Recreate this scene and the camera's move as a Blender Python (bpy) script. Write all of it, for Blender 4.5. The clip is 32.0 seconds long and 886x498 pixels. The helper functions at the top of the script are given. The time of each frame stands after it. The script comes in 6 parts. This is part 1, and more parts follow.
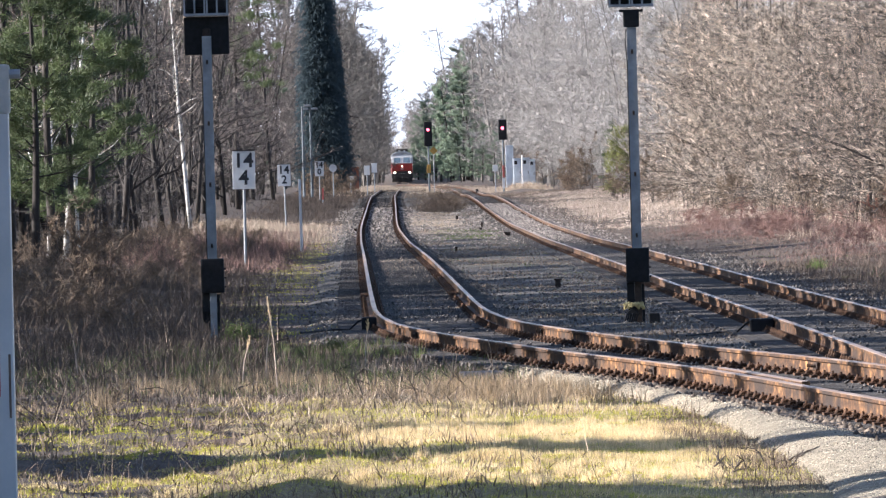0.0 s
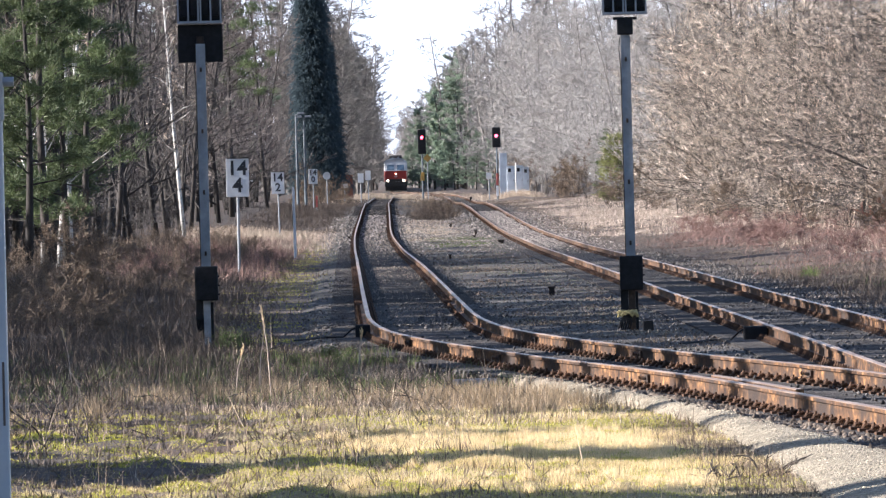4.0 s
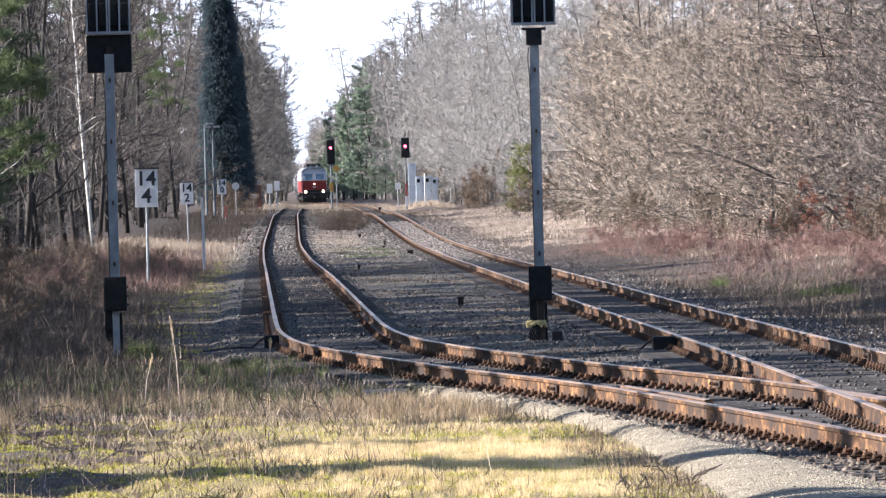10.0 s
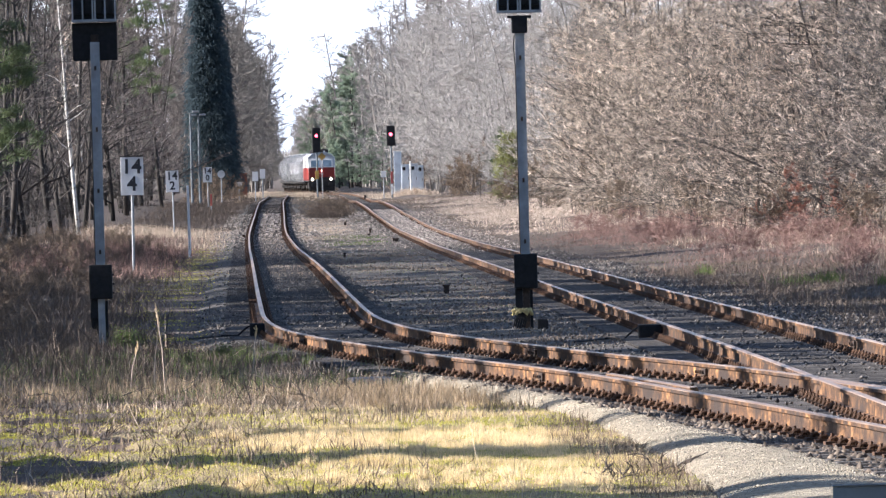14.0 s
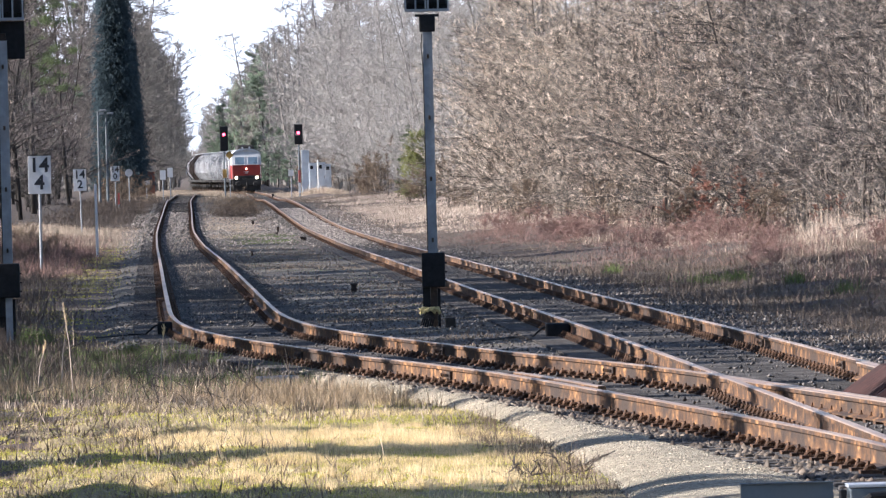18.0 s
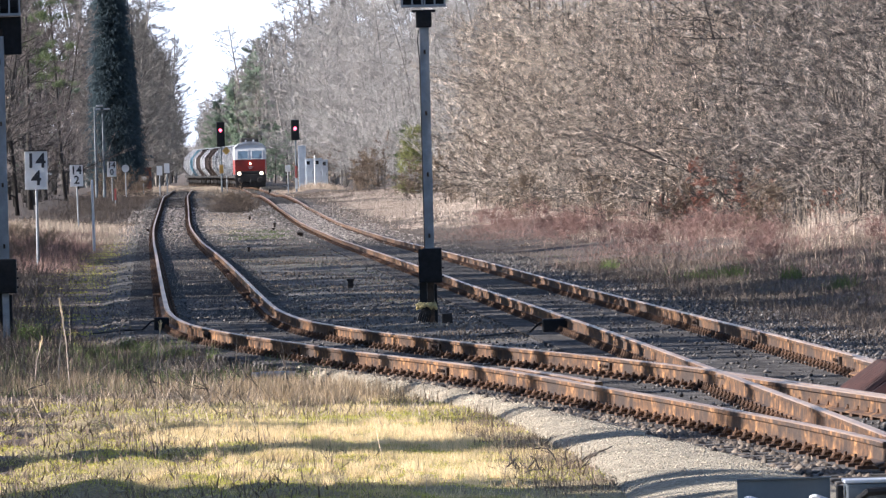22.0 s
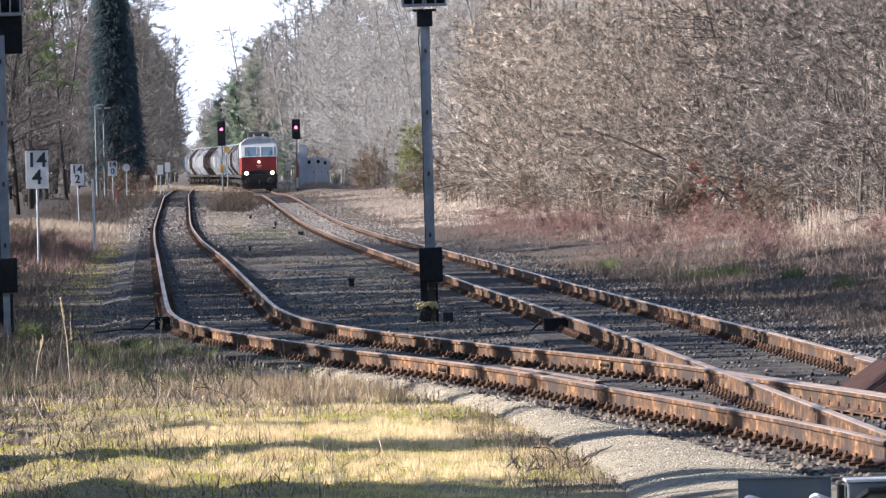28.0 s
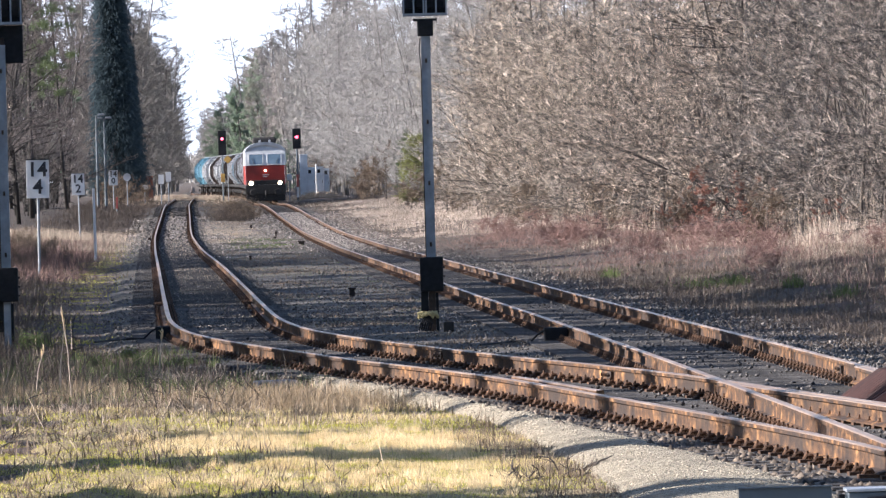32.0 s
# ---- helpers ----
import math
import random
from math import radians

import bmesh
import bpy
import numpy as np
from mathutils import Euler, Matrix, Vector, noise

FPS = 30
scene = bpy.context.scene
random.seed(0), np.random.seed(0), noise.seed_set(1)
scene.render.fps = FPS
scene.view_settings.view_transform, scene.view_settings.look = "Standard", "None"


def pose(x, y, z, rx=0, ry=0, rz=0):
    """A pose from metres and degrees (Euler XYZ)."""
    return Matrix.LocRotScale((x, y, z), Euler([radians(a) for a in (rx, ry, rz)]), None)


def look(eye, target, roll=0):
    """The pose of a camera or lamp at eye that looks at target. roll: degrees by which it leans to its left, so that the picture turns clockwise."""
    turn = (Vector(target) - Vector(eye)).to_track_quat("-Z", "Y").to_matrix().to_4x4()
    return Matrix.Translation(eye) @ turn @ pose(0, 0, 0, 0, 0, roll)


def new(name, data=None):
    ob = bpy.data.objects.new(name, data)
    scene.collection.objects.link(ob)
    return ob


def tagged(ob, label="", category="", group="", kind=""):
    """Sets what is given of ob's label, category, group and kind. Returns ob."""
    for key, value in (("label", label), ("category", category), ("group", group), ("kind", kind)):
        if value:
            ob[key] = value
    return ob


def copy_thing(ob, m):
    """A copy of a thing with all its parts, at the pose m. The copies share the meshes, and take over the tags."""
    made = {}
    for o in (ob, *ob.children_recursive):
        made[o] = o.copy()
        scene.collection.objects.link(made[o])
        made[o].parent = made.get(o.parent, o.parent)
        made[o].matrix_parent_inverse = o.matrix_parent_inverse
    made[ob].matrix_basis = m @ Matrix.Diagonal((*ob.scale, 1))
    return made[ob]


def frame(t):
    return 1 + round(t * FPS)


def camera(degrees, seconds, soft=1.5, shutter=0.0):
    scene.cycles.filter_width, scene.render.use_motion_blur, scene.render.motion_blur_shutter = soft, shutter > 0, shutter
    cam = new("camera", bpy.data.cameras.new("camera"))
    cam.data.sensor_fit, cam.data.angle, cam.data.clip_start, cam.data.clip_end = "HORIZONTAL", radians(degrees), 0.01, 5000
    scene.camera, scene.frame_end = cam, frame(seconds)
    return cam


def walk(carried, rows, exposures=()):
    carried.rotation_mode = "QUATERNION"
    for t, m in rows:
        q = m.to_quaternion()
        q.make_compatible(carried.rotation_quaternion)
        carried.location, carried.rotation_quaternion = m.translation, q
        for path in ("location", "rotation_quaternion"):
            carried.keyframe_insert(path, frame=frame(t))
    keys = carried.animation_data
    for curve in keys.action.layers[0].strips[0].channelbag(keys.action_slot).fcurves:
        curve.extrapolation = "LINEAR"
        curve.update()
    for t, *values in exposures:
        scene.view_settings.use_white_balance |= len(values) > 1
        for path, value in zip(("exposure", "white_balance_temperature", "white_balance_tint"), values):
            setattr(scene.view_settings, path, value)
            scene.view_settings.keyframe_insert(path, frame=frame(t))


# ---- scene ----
cam = camera(4.853, 32.0, soft=1.3)
EYE = 1.75
# seconds, yaw, tilt: a tripod head that pans to the right
ROWS = [
    (0.0, 0.0039, 89.5466),
    (0.5, 0.0223, 89.5659),
    (1.0, 0.0270, 89.5757),
    (1.5, 0.0083, 89.5563),
    (2.0, -0.0063, 89.5702),
    (2.5, -0.0247, 89.5647),
    (3.0, -0.0345, 89.5691),
    (3.5, -0.0303, 89.5884),
    (5.5, -0.0349, 89.5737),
    (6.0, -0.0535, 89.5640),
    (6.5, -0.0865, 89.5585),
    (7.0, -0.1109, 89.5767),
    (7.5, -0.1394, 89.5902),
    (8.0, -0.1732, 89.6132),
    (8.5, -0.2498, 89.6301),
    (9.0, -0.3353, 89.6278),
    (9.5, -0.4490, 89.6295),
    (10.0, -0.5296, 89.6320),
    (10.5, -0.5673, 89.6171),
    (11.0, -0.5718, 89.6120),
    (11.5, -0.5715, 89.5981),
    (12.0, -0.5806, 89.5787),
    (12.5, -0.5804, 89.5740),
    (13.0, -0.5796, 89.5551),
    (13.5, -0.5942, 89.5548),
    (14.0, -0.6087, 89.5637),
    (14.5, -0.7316, 89.5512),
    (16.5, -1.1024, 89.5198),
    (17.0, -1.1249, 89.5666),
    (17.5, -1.1219, 89.5358),
    (18.0, -1.1150, 89.5433),
    (18.5, -1.1237, 89.5239),
    (19.0, -1.1243, 89.5454),
    (19.5, -1.1335, 89.5286),
    (20.0, -1.1384, 89.5379),
    (20.5, -1.1475, 89.5186),
    (21.0, -1.1335, 89.5284),
    (21.5, -1.1286, 89.5191),
    (22.0, -1.1332, 89.5190),
    (22.5, -1.1431, 89.5283),
    (23.0, -1.1483, 89.5517),
    (23.5, -1.1475, 89.5186),
    (24.0, -1.1331, 89.5143),
    (24.5, -1.1234, 89.5096),
    (25.0, -1.1092, 89.5053),
    (25.5, -1.1045, 89.5103),
    (27.5, -1.1281, 89.5002),
    (28.0, -1.1285, 89.5144),
    (28.5, -1.1288, 89.5284),
    (29.0, -1.1333, 89.5236),
    (29.5, -1.1234, 89.5003),
    (30.0, -1.1140, 89.5052),
    (30.5, -1.1044, 89.5055),
    (31.0, -1.1106, 89.5527),
    (31.5, -1.1242, 89.5430),
    (32.0, -1.1249, 89.5666),
]
walk(cam, [(t, pose(0, 0, EYE, tilt, 1.5, yaw)) for t, yaw, tilt in ROWS], exposures=[(0.0, 1.53, 5720, 17), (14.0, 1.52, 5720, 17), (17.0, 1.42, 5720, 17), (32.0, 1.39, 5720, 17)])

# ---- light ----
SUN_EL, SUN_AZ = 25.0, -92     # degrees; azimuth from straight ahead, negative to the left
world = bpy.data.worlds.new("world")
scene.world = world
world.use_nodes = True
wn = world.node_tree
sky = wn.nodes.new("ShaderNodeTexSky")
sky.sky_type = "NISHITA"
sky.sun_disc = False
sky.sun_elevation = radians(SUN_EL)
sky.sun_rotation = radians(SUN_AZ)
sky.dust_density = 0.6
sky.air_density = 1.0
wn.nodes["Background"].inputs["Strength"].default_value = 0.058
wn.links.new(sky.outputs["Color"], wn.nodes["Background"].inputs["Color"])
sun = new("sun", bpy.data.lights.new("sun", "SUN"))
sun.data.energy = 5.0
sun.data.angle = radians(0.6)
sun.data.color = (1.0, 0.90, 0.74)
sd = Vector((math.sin(radians(SUN_AZ)) * math.cos(radians(SUN_EL)), math.cos(radians(SUN_AZ)) * math.cos(radians(SUN_EL)), math.sin(radians(SUN_EL))))
sun.matrix_world = look(sd * 300, (0, 0, 0))


# ---- the lie of the land ----
PD = (0, 60, 90, 105, 150, 190, 240, 268, 340, 420, 520, 600, 660, 735, 884, 1223, 1371, 1500, 3000)
PZ = (0, -.02, -.08, -.12, -.25, -.28, -.35, -.42, -.60, -.66, -.42, -.17, -.10, -.25, -.27, -.38, -.37, -.35, -.30)
BED = 0.20           # ballast below the rail head


def spline(keys, vals, q):
    """A smooth curve through the keys (monotone cubic)."""
    k, v, q = np.array(keys, float), np.array(vals, float), np.asarray(q, float)
    s = np.diff(v) / np.diff(k)
    m = np.concatenate(([s[0]], np.where(s[:-1] * s[1:] > 0, 2 * s[:-1] * s[1:] / (s[:-1] + s[1:] + 1e-12), 0), [s[-1]]))
    i = np.clip(np.searchsorted(k, q, side="right") - 1, 0, len(k) - 2)
    h = k[i + 1] - k[i]
    u = np.clip((q - k[i]) / h, 0, 1)
    return (v[i] * (1 + 2 * u) * (1 - u) ** 2 + h * m[i] * u * (1 - u) ** 2 + v[i + 1] * u * u * (3 - 2 * u) + h * m[i + 1] * u * u * (u - 1))


def prof(d):
    """Height of the rail head d metres ahead."""
    return spline(PD, PZ, d)


RIGHT_D = (40, 90, 136, 176, 205, 246, 326, 421, 489, 560, 735, 820, 884, 947, 990, 1033, 1137, 1186, 1265, 1414, 1860, 3000)
RIGHT_X = (4.77, 4.77, 4.74, 4.46, 4.29, 4.08, 3.88, 3.49, 3.12, 2.72, 1.95, 1.73, 1.53, 1.27, 1.05, .67, -1.63, -3.26, -4.93, -5.63, -7.53, -12.3)
LEFT_D = (58, 66, 74, 82, 91, 97.5, 104, 111, 118.6, 124.4, 132, 140.7, 148, 166, 188.7, 220, 270, 353, 442, 533, 702, 792, 1000, 1300)
LEFT_X = (4.86, 4.56, 4.12, 3.63, 3.06, 2.52, 1.90, 1.36, .80, .44, .08, -.15, -.27, -.45, -.66, -.94, -1.38, -2.10, -2.78, -3.25, -4.05, -4.3, -4.7, -5.25)


def rise_left(x, d):
    """The left-hand line keeps its height past the crest while the right-hand one dips."""
    return spline((0, 600, 735, 900, 1300, 3000), (0, 0, .16, .22, .1, 0), d) * np.clip((-.8 - np.asarray(x, float)) / 1.5, 0, 1)


def right_x(d):
    return spline(RIGHT_D, RIGHT_X, d)


def left_x(d):
    return spline(LEFT_D, LEFT_X, d)


def lump(x, y):
    """Small rises and hollows of the open ground, vectorised."""
    x, y = np.asarray(x, float), np.asarray(y, float)
    near = np.clip((128 - y) / 12, 0, 1)
    tuft = 0.010 * np.sin(y * 1.9 + 1.4 * np.sin(x * 1.7 + y * .2)) + 0.010 * np.sin(y * 1.13 - x * 1.9 + 2) + 0.02 * np.sin(x * 4.3 + y * 3.1) + 0.016 * np.sin(x * 7.7 - y * 2.3)
    return near * tuft + (1 - .5 * near) * (0.035 * np.sin(x * 1.1 + 1.7 * np.sin(y * 0.13)) + 0.03 * np.sin(y * 0.37 + x * 0.6) + 0.018 * np.sin(x * 2.9 - y * 0.9) + 0.012 * np.sin(y * 1.7 + x * 1.3))


def ground_z(x, y):
    """Top of the ground sheet."""
    x, y = np.asarray(x, float), np.asarray(y, float)
    z = prof(y) + rise_left(x, y) - BED - 0.06
    on = np.minimum(np.abs(x - right_x(y)), np.abs(x - np.where(y < 66, 5.0, left_x(y))))
    off = np.clip((on - 2.7) / 2.0, 0, 1)
    z = z + off * lump(x, y) * np.clip(400 / (y + 200), 0.3, 1.5)
    # the raised plot of the cabinets, and the banks under the woods on both sides
    z = z + 0.55 * np.exp(-((x - 6.1) / 1.5) ** 2 - ((y - 838) / 14) ** 2)
    z = z + 0.30 * np.clip((-x - 3.6 - y * 0.006) / 4.0, 0, 1) * np.clip((y - 95) / 60, 0, 1)
    z = z + 0.35 * np.clip((x - right_x(y) - 3.6) / 5.0, 0, 1)
    return z


# ---- mesh helpers ----
class Shape:
    """Collects vertices and faces for one mesh; faces may carry a material index."""

    def __init__(self):
        self.v, self.f, self.m, self.n = [], [], [], 0

    def add(self, verts, faces, mat=0):
        self.v.extend(verts)
        self.f.extend([tuple(i + self.n for i in f) for f in faces])
        self.m.extend([mat] * len(faces))
        self.n += len(verts)

    def spike(self, a, b, r, mat=0):
        """A thin three-sided twig from a that ends in a point at b."""
        d = (b - a)
        u = d.orthogonal().normalized()
        w = d.normalized().cross(u)
        k = [a + (u * math.cos(q) + w * math.sin(q)) * r for q in (0, 2.094, 4.189)]
        self.add([*k, b], [(0, 1, 3), (1, 2, 3), (2, 0, 3)], mat)

    def sliver(self, a, b, r, t):
        """A fine twig or needle: one slim tapering face, turned by t about its length."""
        d = (b - a)
        u = d.orthogonal().normalized()
        w = d.normalized().cross(u)
        k = (u * math.cos(t) + w * math.sin(t)) * r
        self.add([a - k, a + k, b], [(0, 1, 2)])

    def tube(self, pts, radii, sides=6, mat=0, cap=True):
        """A round bar along the points."""
        rings = []
        for i, p in enumerate(pts):
            d = (pts[min(i + 1, len(pts) - 1)] - pts[max(i - 1, 0)]).normalized()
            u = d.cross(Vector((0.123, 0.99, 0.05))).normalized()
            w = d.cross(u)
            rings.append([p + (u * math.cos(6.28319 * k / sides) + w * math.sin(6.28319 * k / sides)) * radii[i] for k in range(sides)])
        faces = []
        for i in range(len(pts) - 1):
            for k in range(sides):
                j = (k + 1) % sides
                faces.append((i * sides + k, i * sides + j, (i + 1) * sides + j, (i + 1) * sides + k))
        if cap:
            faces.append(tuple(range(sides - 1, -1, -1)))
            faces.append(tuple((len(pts) - 1) * sides + k for k in range(sides)))
        self.add([q for r in rings for q in r], faces, mat)

    def box(self, x0, x1, y0, y1, z0, z1, mat=0, c=0.0, m=None):
        """A box, with its edges cut back by c."""
        if c <= 0:
            v = [Vector((x, y, z)) for z in (z0, z1) for y in (y0, y1) for x in (x0, x1)]
            f = [(0, 2, 3, 1), (4, 5, 7, 6), (0, 1, 5, 4), (2, 6, 7, 3), (0, 4, 6, 2), (1, 3, 7, 5)]
        else:
            bm = bmesh.new()
            bmesh.ops.create_cube(bm, size=1, matrix=Matrix.Translation(((x0 + x1) / 2, (y0 + y1) / 2, (z0 + z1) / 2)) @ Matrix.Diagonal((x1 - x0, y1 - y0, z1 - z0, 1)))
            bmesh.ops.bevel(bm, geom=bm.edges[:], offset=c, segments=2, affect="EDGES", profile=0.6)
            v = [q.co.copy() for q in bm.verts]
            bm.verts.index_update()
            f = [tuple(q.index for q in g.verts) for g in bm.faces]
            bm.free()
        if m is not None:
            v = [m @ q for q in v]
        self.add(v, f, mat)

    def sweep(self, ring, stations, mat=0, cap=True):
        """A closed outline ring [(across, up)] carried through stations [(place, across vector, up vector, scale)]."""
        n = len(ring)
        v, f = [], []
        for p, a, u, s in stations:
            v.extend([p + a * (q[0] * s) + u * (q[1] * s) for q in ring])
        for i in range(len(stations) - 1):
            for k in range(n):
                j = (k + 1) % n
                f.append((i * n + k, i * n + j, (i + 1) * n + j, (i + 1) * n + k))
        if cap:
            f.append(tuple(range(n - 1, -1, -1)))
            f.append(tuple((len(stations) - 1) * n + k for k in range(n)))
        self.add(v, f, mat)

    def mesh(self, name, *mats, smooth=False):
        me = bpy.data.meshes.new(name)
        me.from_pydata([tuple(q) for q in self.v], [], self.f)
        for m in mats:
            me.materials.append(m)
        if len(mats) > 1:
            me.polygons.foreach_set("material_index", self.m)
        if smooth:
            me.polygons.foreach_set("use_smooth", [True] * len(me.polygons))
        me.update()
        return me


def part(name, shape, material, parent, label="", smooth=False, place=None):
    """Links one mesh object under a thing or a part."""
    me = shape if isinstance(shape, bpy.types.Mesh) else shape.mesh(name, *(material if isinstance(material, (list, tuple)) else (material,)), smooth=smooth)
    ob = new(name, me)
    ob.parent = parent
    if place is not None:
        ob.matrix_basis = place
    if label:
        ob["label"] = label
    return ob


def thing(name, label, category, place=None, group="", kind=""):
    ob = tagged(new(name), label, category, group, kind)
    if place is not None:
        ob.matrix_basis = place
    return ob


def grid_mesh(name, xs, ys, zf, mat):
    """A sheet over rows of places; xs may be a function of y that gives one row."""
    ys = np.asarray(ys, float)
    rows = [np.asarray(xs(y) if callable(xs) else xs, float) for y in ys]
    n = len(rows[0])
    X = np.concatenate(rows)
    Y = np.repeat(ys, n)
    Z = zf(X, Y)
    idx = np.arange(len(X)).reshape(len(ys), n)
    F = np.stack([idx[:-1, :-1], idx[:-1, 1:], idx[1:, 1:], idx[1:, :-1]], -1).reshape(-1, 4)
    return raw_mesh(name, np.stack([X, Y, Z], 1), F, mat, smooth=True)


def raw_mesh(name, V, F, mat, smooth=False):
    """A mesh from arrays, all faces with the same number of corners."""
    me = bpy.data.meshes.new(name)
    k = F.shape[1]
    me.vertices.add(len(V))
    me.vertices.foreach_set("co", np.ascontiguousarray(V, dtype=np.float32).ravel())
    me.loops.add(F.size)
    me.loops.foreach_set("vertex_index", np.ascontiguousarray(F, dtype=np.int32).ravel())
    me.polygons.add(len(F))
    me.polygons.foreach_set("loop_start", np.arange(0, F.size, k, dtype=np.int32))
    if smooth:
        me.polygons.foreach_set("use_smooth", np.ones(len(F), dtype=bool))
    me.update(calc_edges=True)
    me.validate()
    me.materials.append(mat)
    return me


# ---- materials ----
def mat(name, ramp, scale=8.0, rough=0.8, metal=0.0, bump=0.3, bump_scale=None, detail=6.0, stretch=(1, 1, 1), patch=None, patch_scale=0.7, rnd=0.0, island=0.0, spec=0.5, sss=0.0, coords="Object", bump_dist=0.02, thin=0.0):
    """Grain from a ramp over noise, a second larger pattern of stains mixed in, relief from a finer noise.
    ramp: [(position, (r, g, b))]; patch: (r, g, b, amount); rnd, island: brightness spread from piece to piece."""
    m = bpy.data.materials.new(name)
    m.use_nodes = True
    t = m.node_tree
    N, L = t.nodes, t.links
    b = N["Principled BSDF"]
    b.inputs["Roughness"].default_value = rough
    b.inputs["Metallic"].default_value = metal
    b.inputs["Specular IOR Level"].default_value = spec
    tc = N.new("ShaderNodeTexCoord")
    mp = N.new("ShaderNodeMapping")
    mp.inputs["Scale"].default_value = stretch
    L.new(tc.outputs[coords], mp.inputs["Vector"])
    no = N.new("ShaderNodeTexNoise")
    no.inputs["Scale"].default_value = scale
    no.inputs["Detail"].default_value = detail
    no.inputs["Roughness"].default_value = 0.65
    L.new(mp.outputs["Vector"], no.inputs["Vector"])
    cr = N.new("ShaderNodeValToRGB")
    els = cr.color_ramp.elements
    while len(els) < len(ramp):
        els.new(0.5)
    for e, (p, c) in zip(els, ramp):
        e.position, e.color = p, (*c, 1)
    L.new(no.outputs["Fac"], cr.inputs["Fac"])
    col = cr.outputs["Color"]
    if patch:
        n2 = N.new("ShaderNodeTexNoise")
        n2.inputs["Scale"].default_value = patch_scale
        n2.inputs["Detail"].default_value = 4.0
        L.new(mp.outputs["Vector"], n2.inputs["Vector"])
        mr = N.new("ShaderNodeMapRange")
        mr.inputs["From Min"].default_value = 0.45
        mr.inputs["From Max"].default_value = 0.62
        mr.inputs["To Max"].default_value = patch[3]
        L.new(n2.outputs["Fac"], mr.inputs["Value"])
        mx = N.new("ShaderNodeMix")
        mx.data_type = "RGBA"
        L.new(mr.outputs["Result"], mx.inputs["Factor"])
        L.new(col, mx.inputs["A"])
        mx.inputs["B"].default_value = (*patch[:3], 1)
        col = mx.outputs["Result"]
    for spread, kind, out in ((rnd, "ShaderNodeObjectInfo", "Random"), (island, "ShaderNodeNewGeometry", "Random Per Island")):
        if spread:
            oi = N.new(kind)
            m2 = N.new("ShaderNodeMapRange")
            m2.inputs["To Min"].default_value = 1 - spread
            m2.inputs["To Max"].default_value = 1 + spread
            L.new(oi.outputs[out], m2.inputs["Value"])
            hs = N.new("ShaderNodeHueSaturation")
            L.new(m2.outputs["Result"], hs.inputs["Value"])
            L.new(col, hs.inputs["Color"])
            col = hs.outputs["Color"]
    L.new(col, b.inputs["Base Color"])
    if sss:
        b.inputs["Subsurface Weight"].default_value = sss
        b.inputs["Subsurface Radius"].default_value = (0.01, 0.01, 0.01)
    if bump:
        n3 = N.new("ShaderNodeTexNoise")
        n3.inputs["Scale"].default_value = bump_scale or scale * 3
        n3.inputs["Detail"].default_value = 5.0
        L.new(mp.outputs["Vector"], n3.inputs["Vector"])
        bp = N.new("ShaderNodeBump")
        bp.inputs["Strength"].default_value = bump
        bp.inputs["Distance"].default_value = bump_dist
        L.new(n3.outputs["Fac"], bp.inputs["Height"])
        L.new(bp.outputs["Normal"], b.inputs["Normal"])
    if thin:          # light passes through thin blades
        tl = N.new("ShaderNodeBsdfTranslucent")
        L.new(col, tl.inputs["Color"])
        ms = N.new("ShaderNodeMixShader")
        ms.inputs["Fac"].default_value = thin
        L.new(b.outputs["BSDF"], ms.inputs[1])
        L.new(tl.outputs["BSDF"], ms.inputs[2])
        L.new(ms.outputs["Shader"], N["Material Output"].inputs["Surface"])
    return m


def glow(name, colour, strength):
    m = bpy.data.materials.new(name)
    m.use_nodes = True
    b = m.node_tree.nodes["Principled BSDF"]
    b.inputs["Base Color"].default_value = (*colour, 1)
    b.inputs["Emission Color"].default_value = (*colour, 1)
    b.inputs["Emission Strength"].default_value = strength
    return m


def two(a, b):
    return [(0.3, a), (0.7, b)]


M = {}
M["soil"] = mat("soil_and_dry_grass", [(0.25, (.034, .026, .021)), (0.5, (.08, .062, .047)), (0.75, (.17, .135, .10))], 9, 0.95, bump=0.8, patch=(.09, .055, .042, .6), patch_scale=0.4)
M["lawn"] = mat("mossy_lawn", [(0.30, (.09, .066, .04)), (0.5, (.28, .22, .115)), (0.68, (.62, .52, .29))], 30, 0.95, bump=1.0, bump_scale=50, patch=(.30, .23, .11, .6), patch_scale=1.6)
M["ballast"] = mat("ballast_gravel", [(0.3, (.025, .021, .019)), (0.5, (.074, .066, .059)), (0.7, (.20, .182, .165))], 16, 0.85, bump=1.0, bump_scale=14, patch=(.07, .06, .03, .5), patch_scale=0.35, bump_dist=0.06)
M["stone"] = mat("broken_stone", two((.022, .019, .017), (.155, .140, .124)), 12, 0.55, bump=0.4, island=0.8)
M["pale_stone"] = mat("pale_broken_stone", two((.030, .026, .023), (.185, .165, .145)), 12, 0.5, bump=0.4, island=0.9)
M["edge_stone"] = mat("brown_broken_stone", two((.035, .027, .020), (.215, .168, .122)), 12, 0.7, bump=0.4, island=0.6)
M["pebble"] = mat("path_pebbles", two((.20, .17, .125), (.58, .50, .37)), 12, 0.8, bump=0.2, island=0.6)
M["path"] = mat("sandy_path", [(0.3, (.21, .178, .125)), (0.5, (.40, .345, .25)), (0.72, (.62, .545, .40))], 22, 0.92, bump=1.0, bump_scale=50, patch=(.20, .172, .12, .6), patch_scale=0.9, bump_dist=0.05)
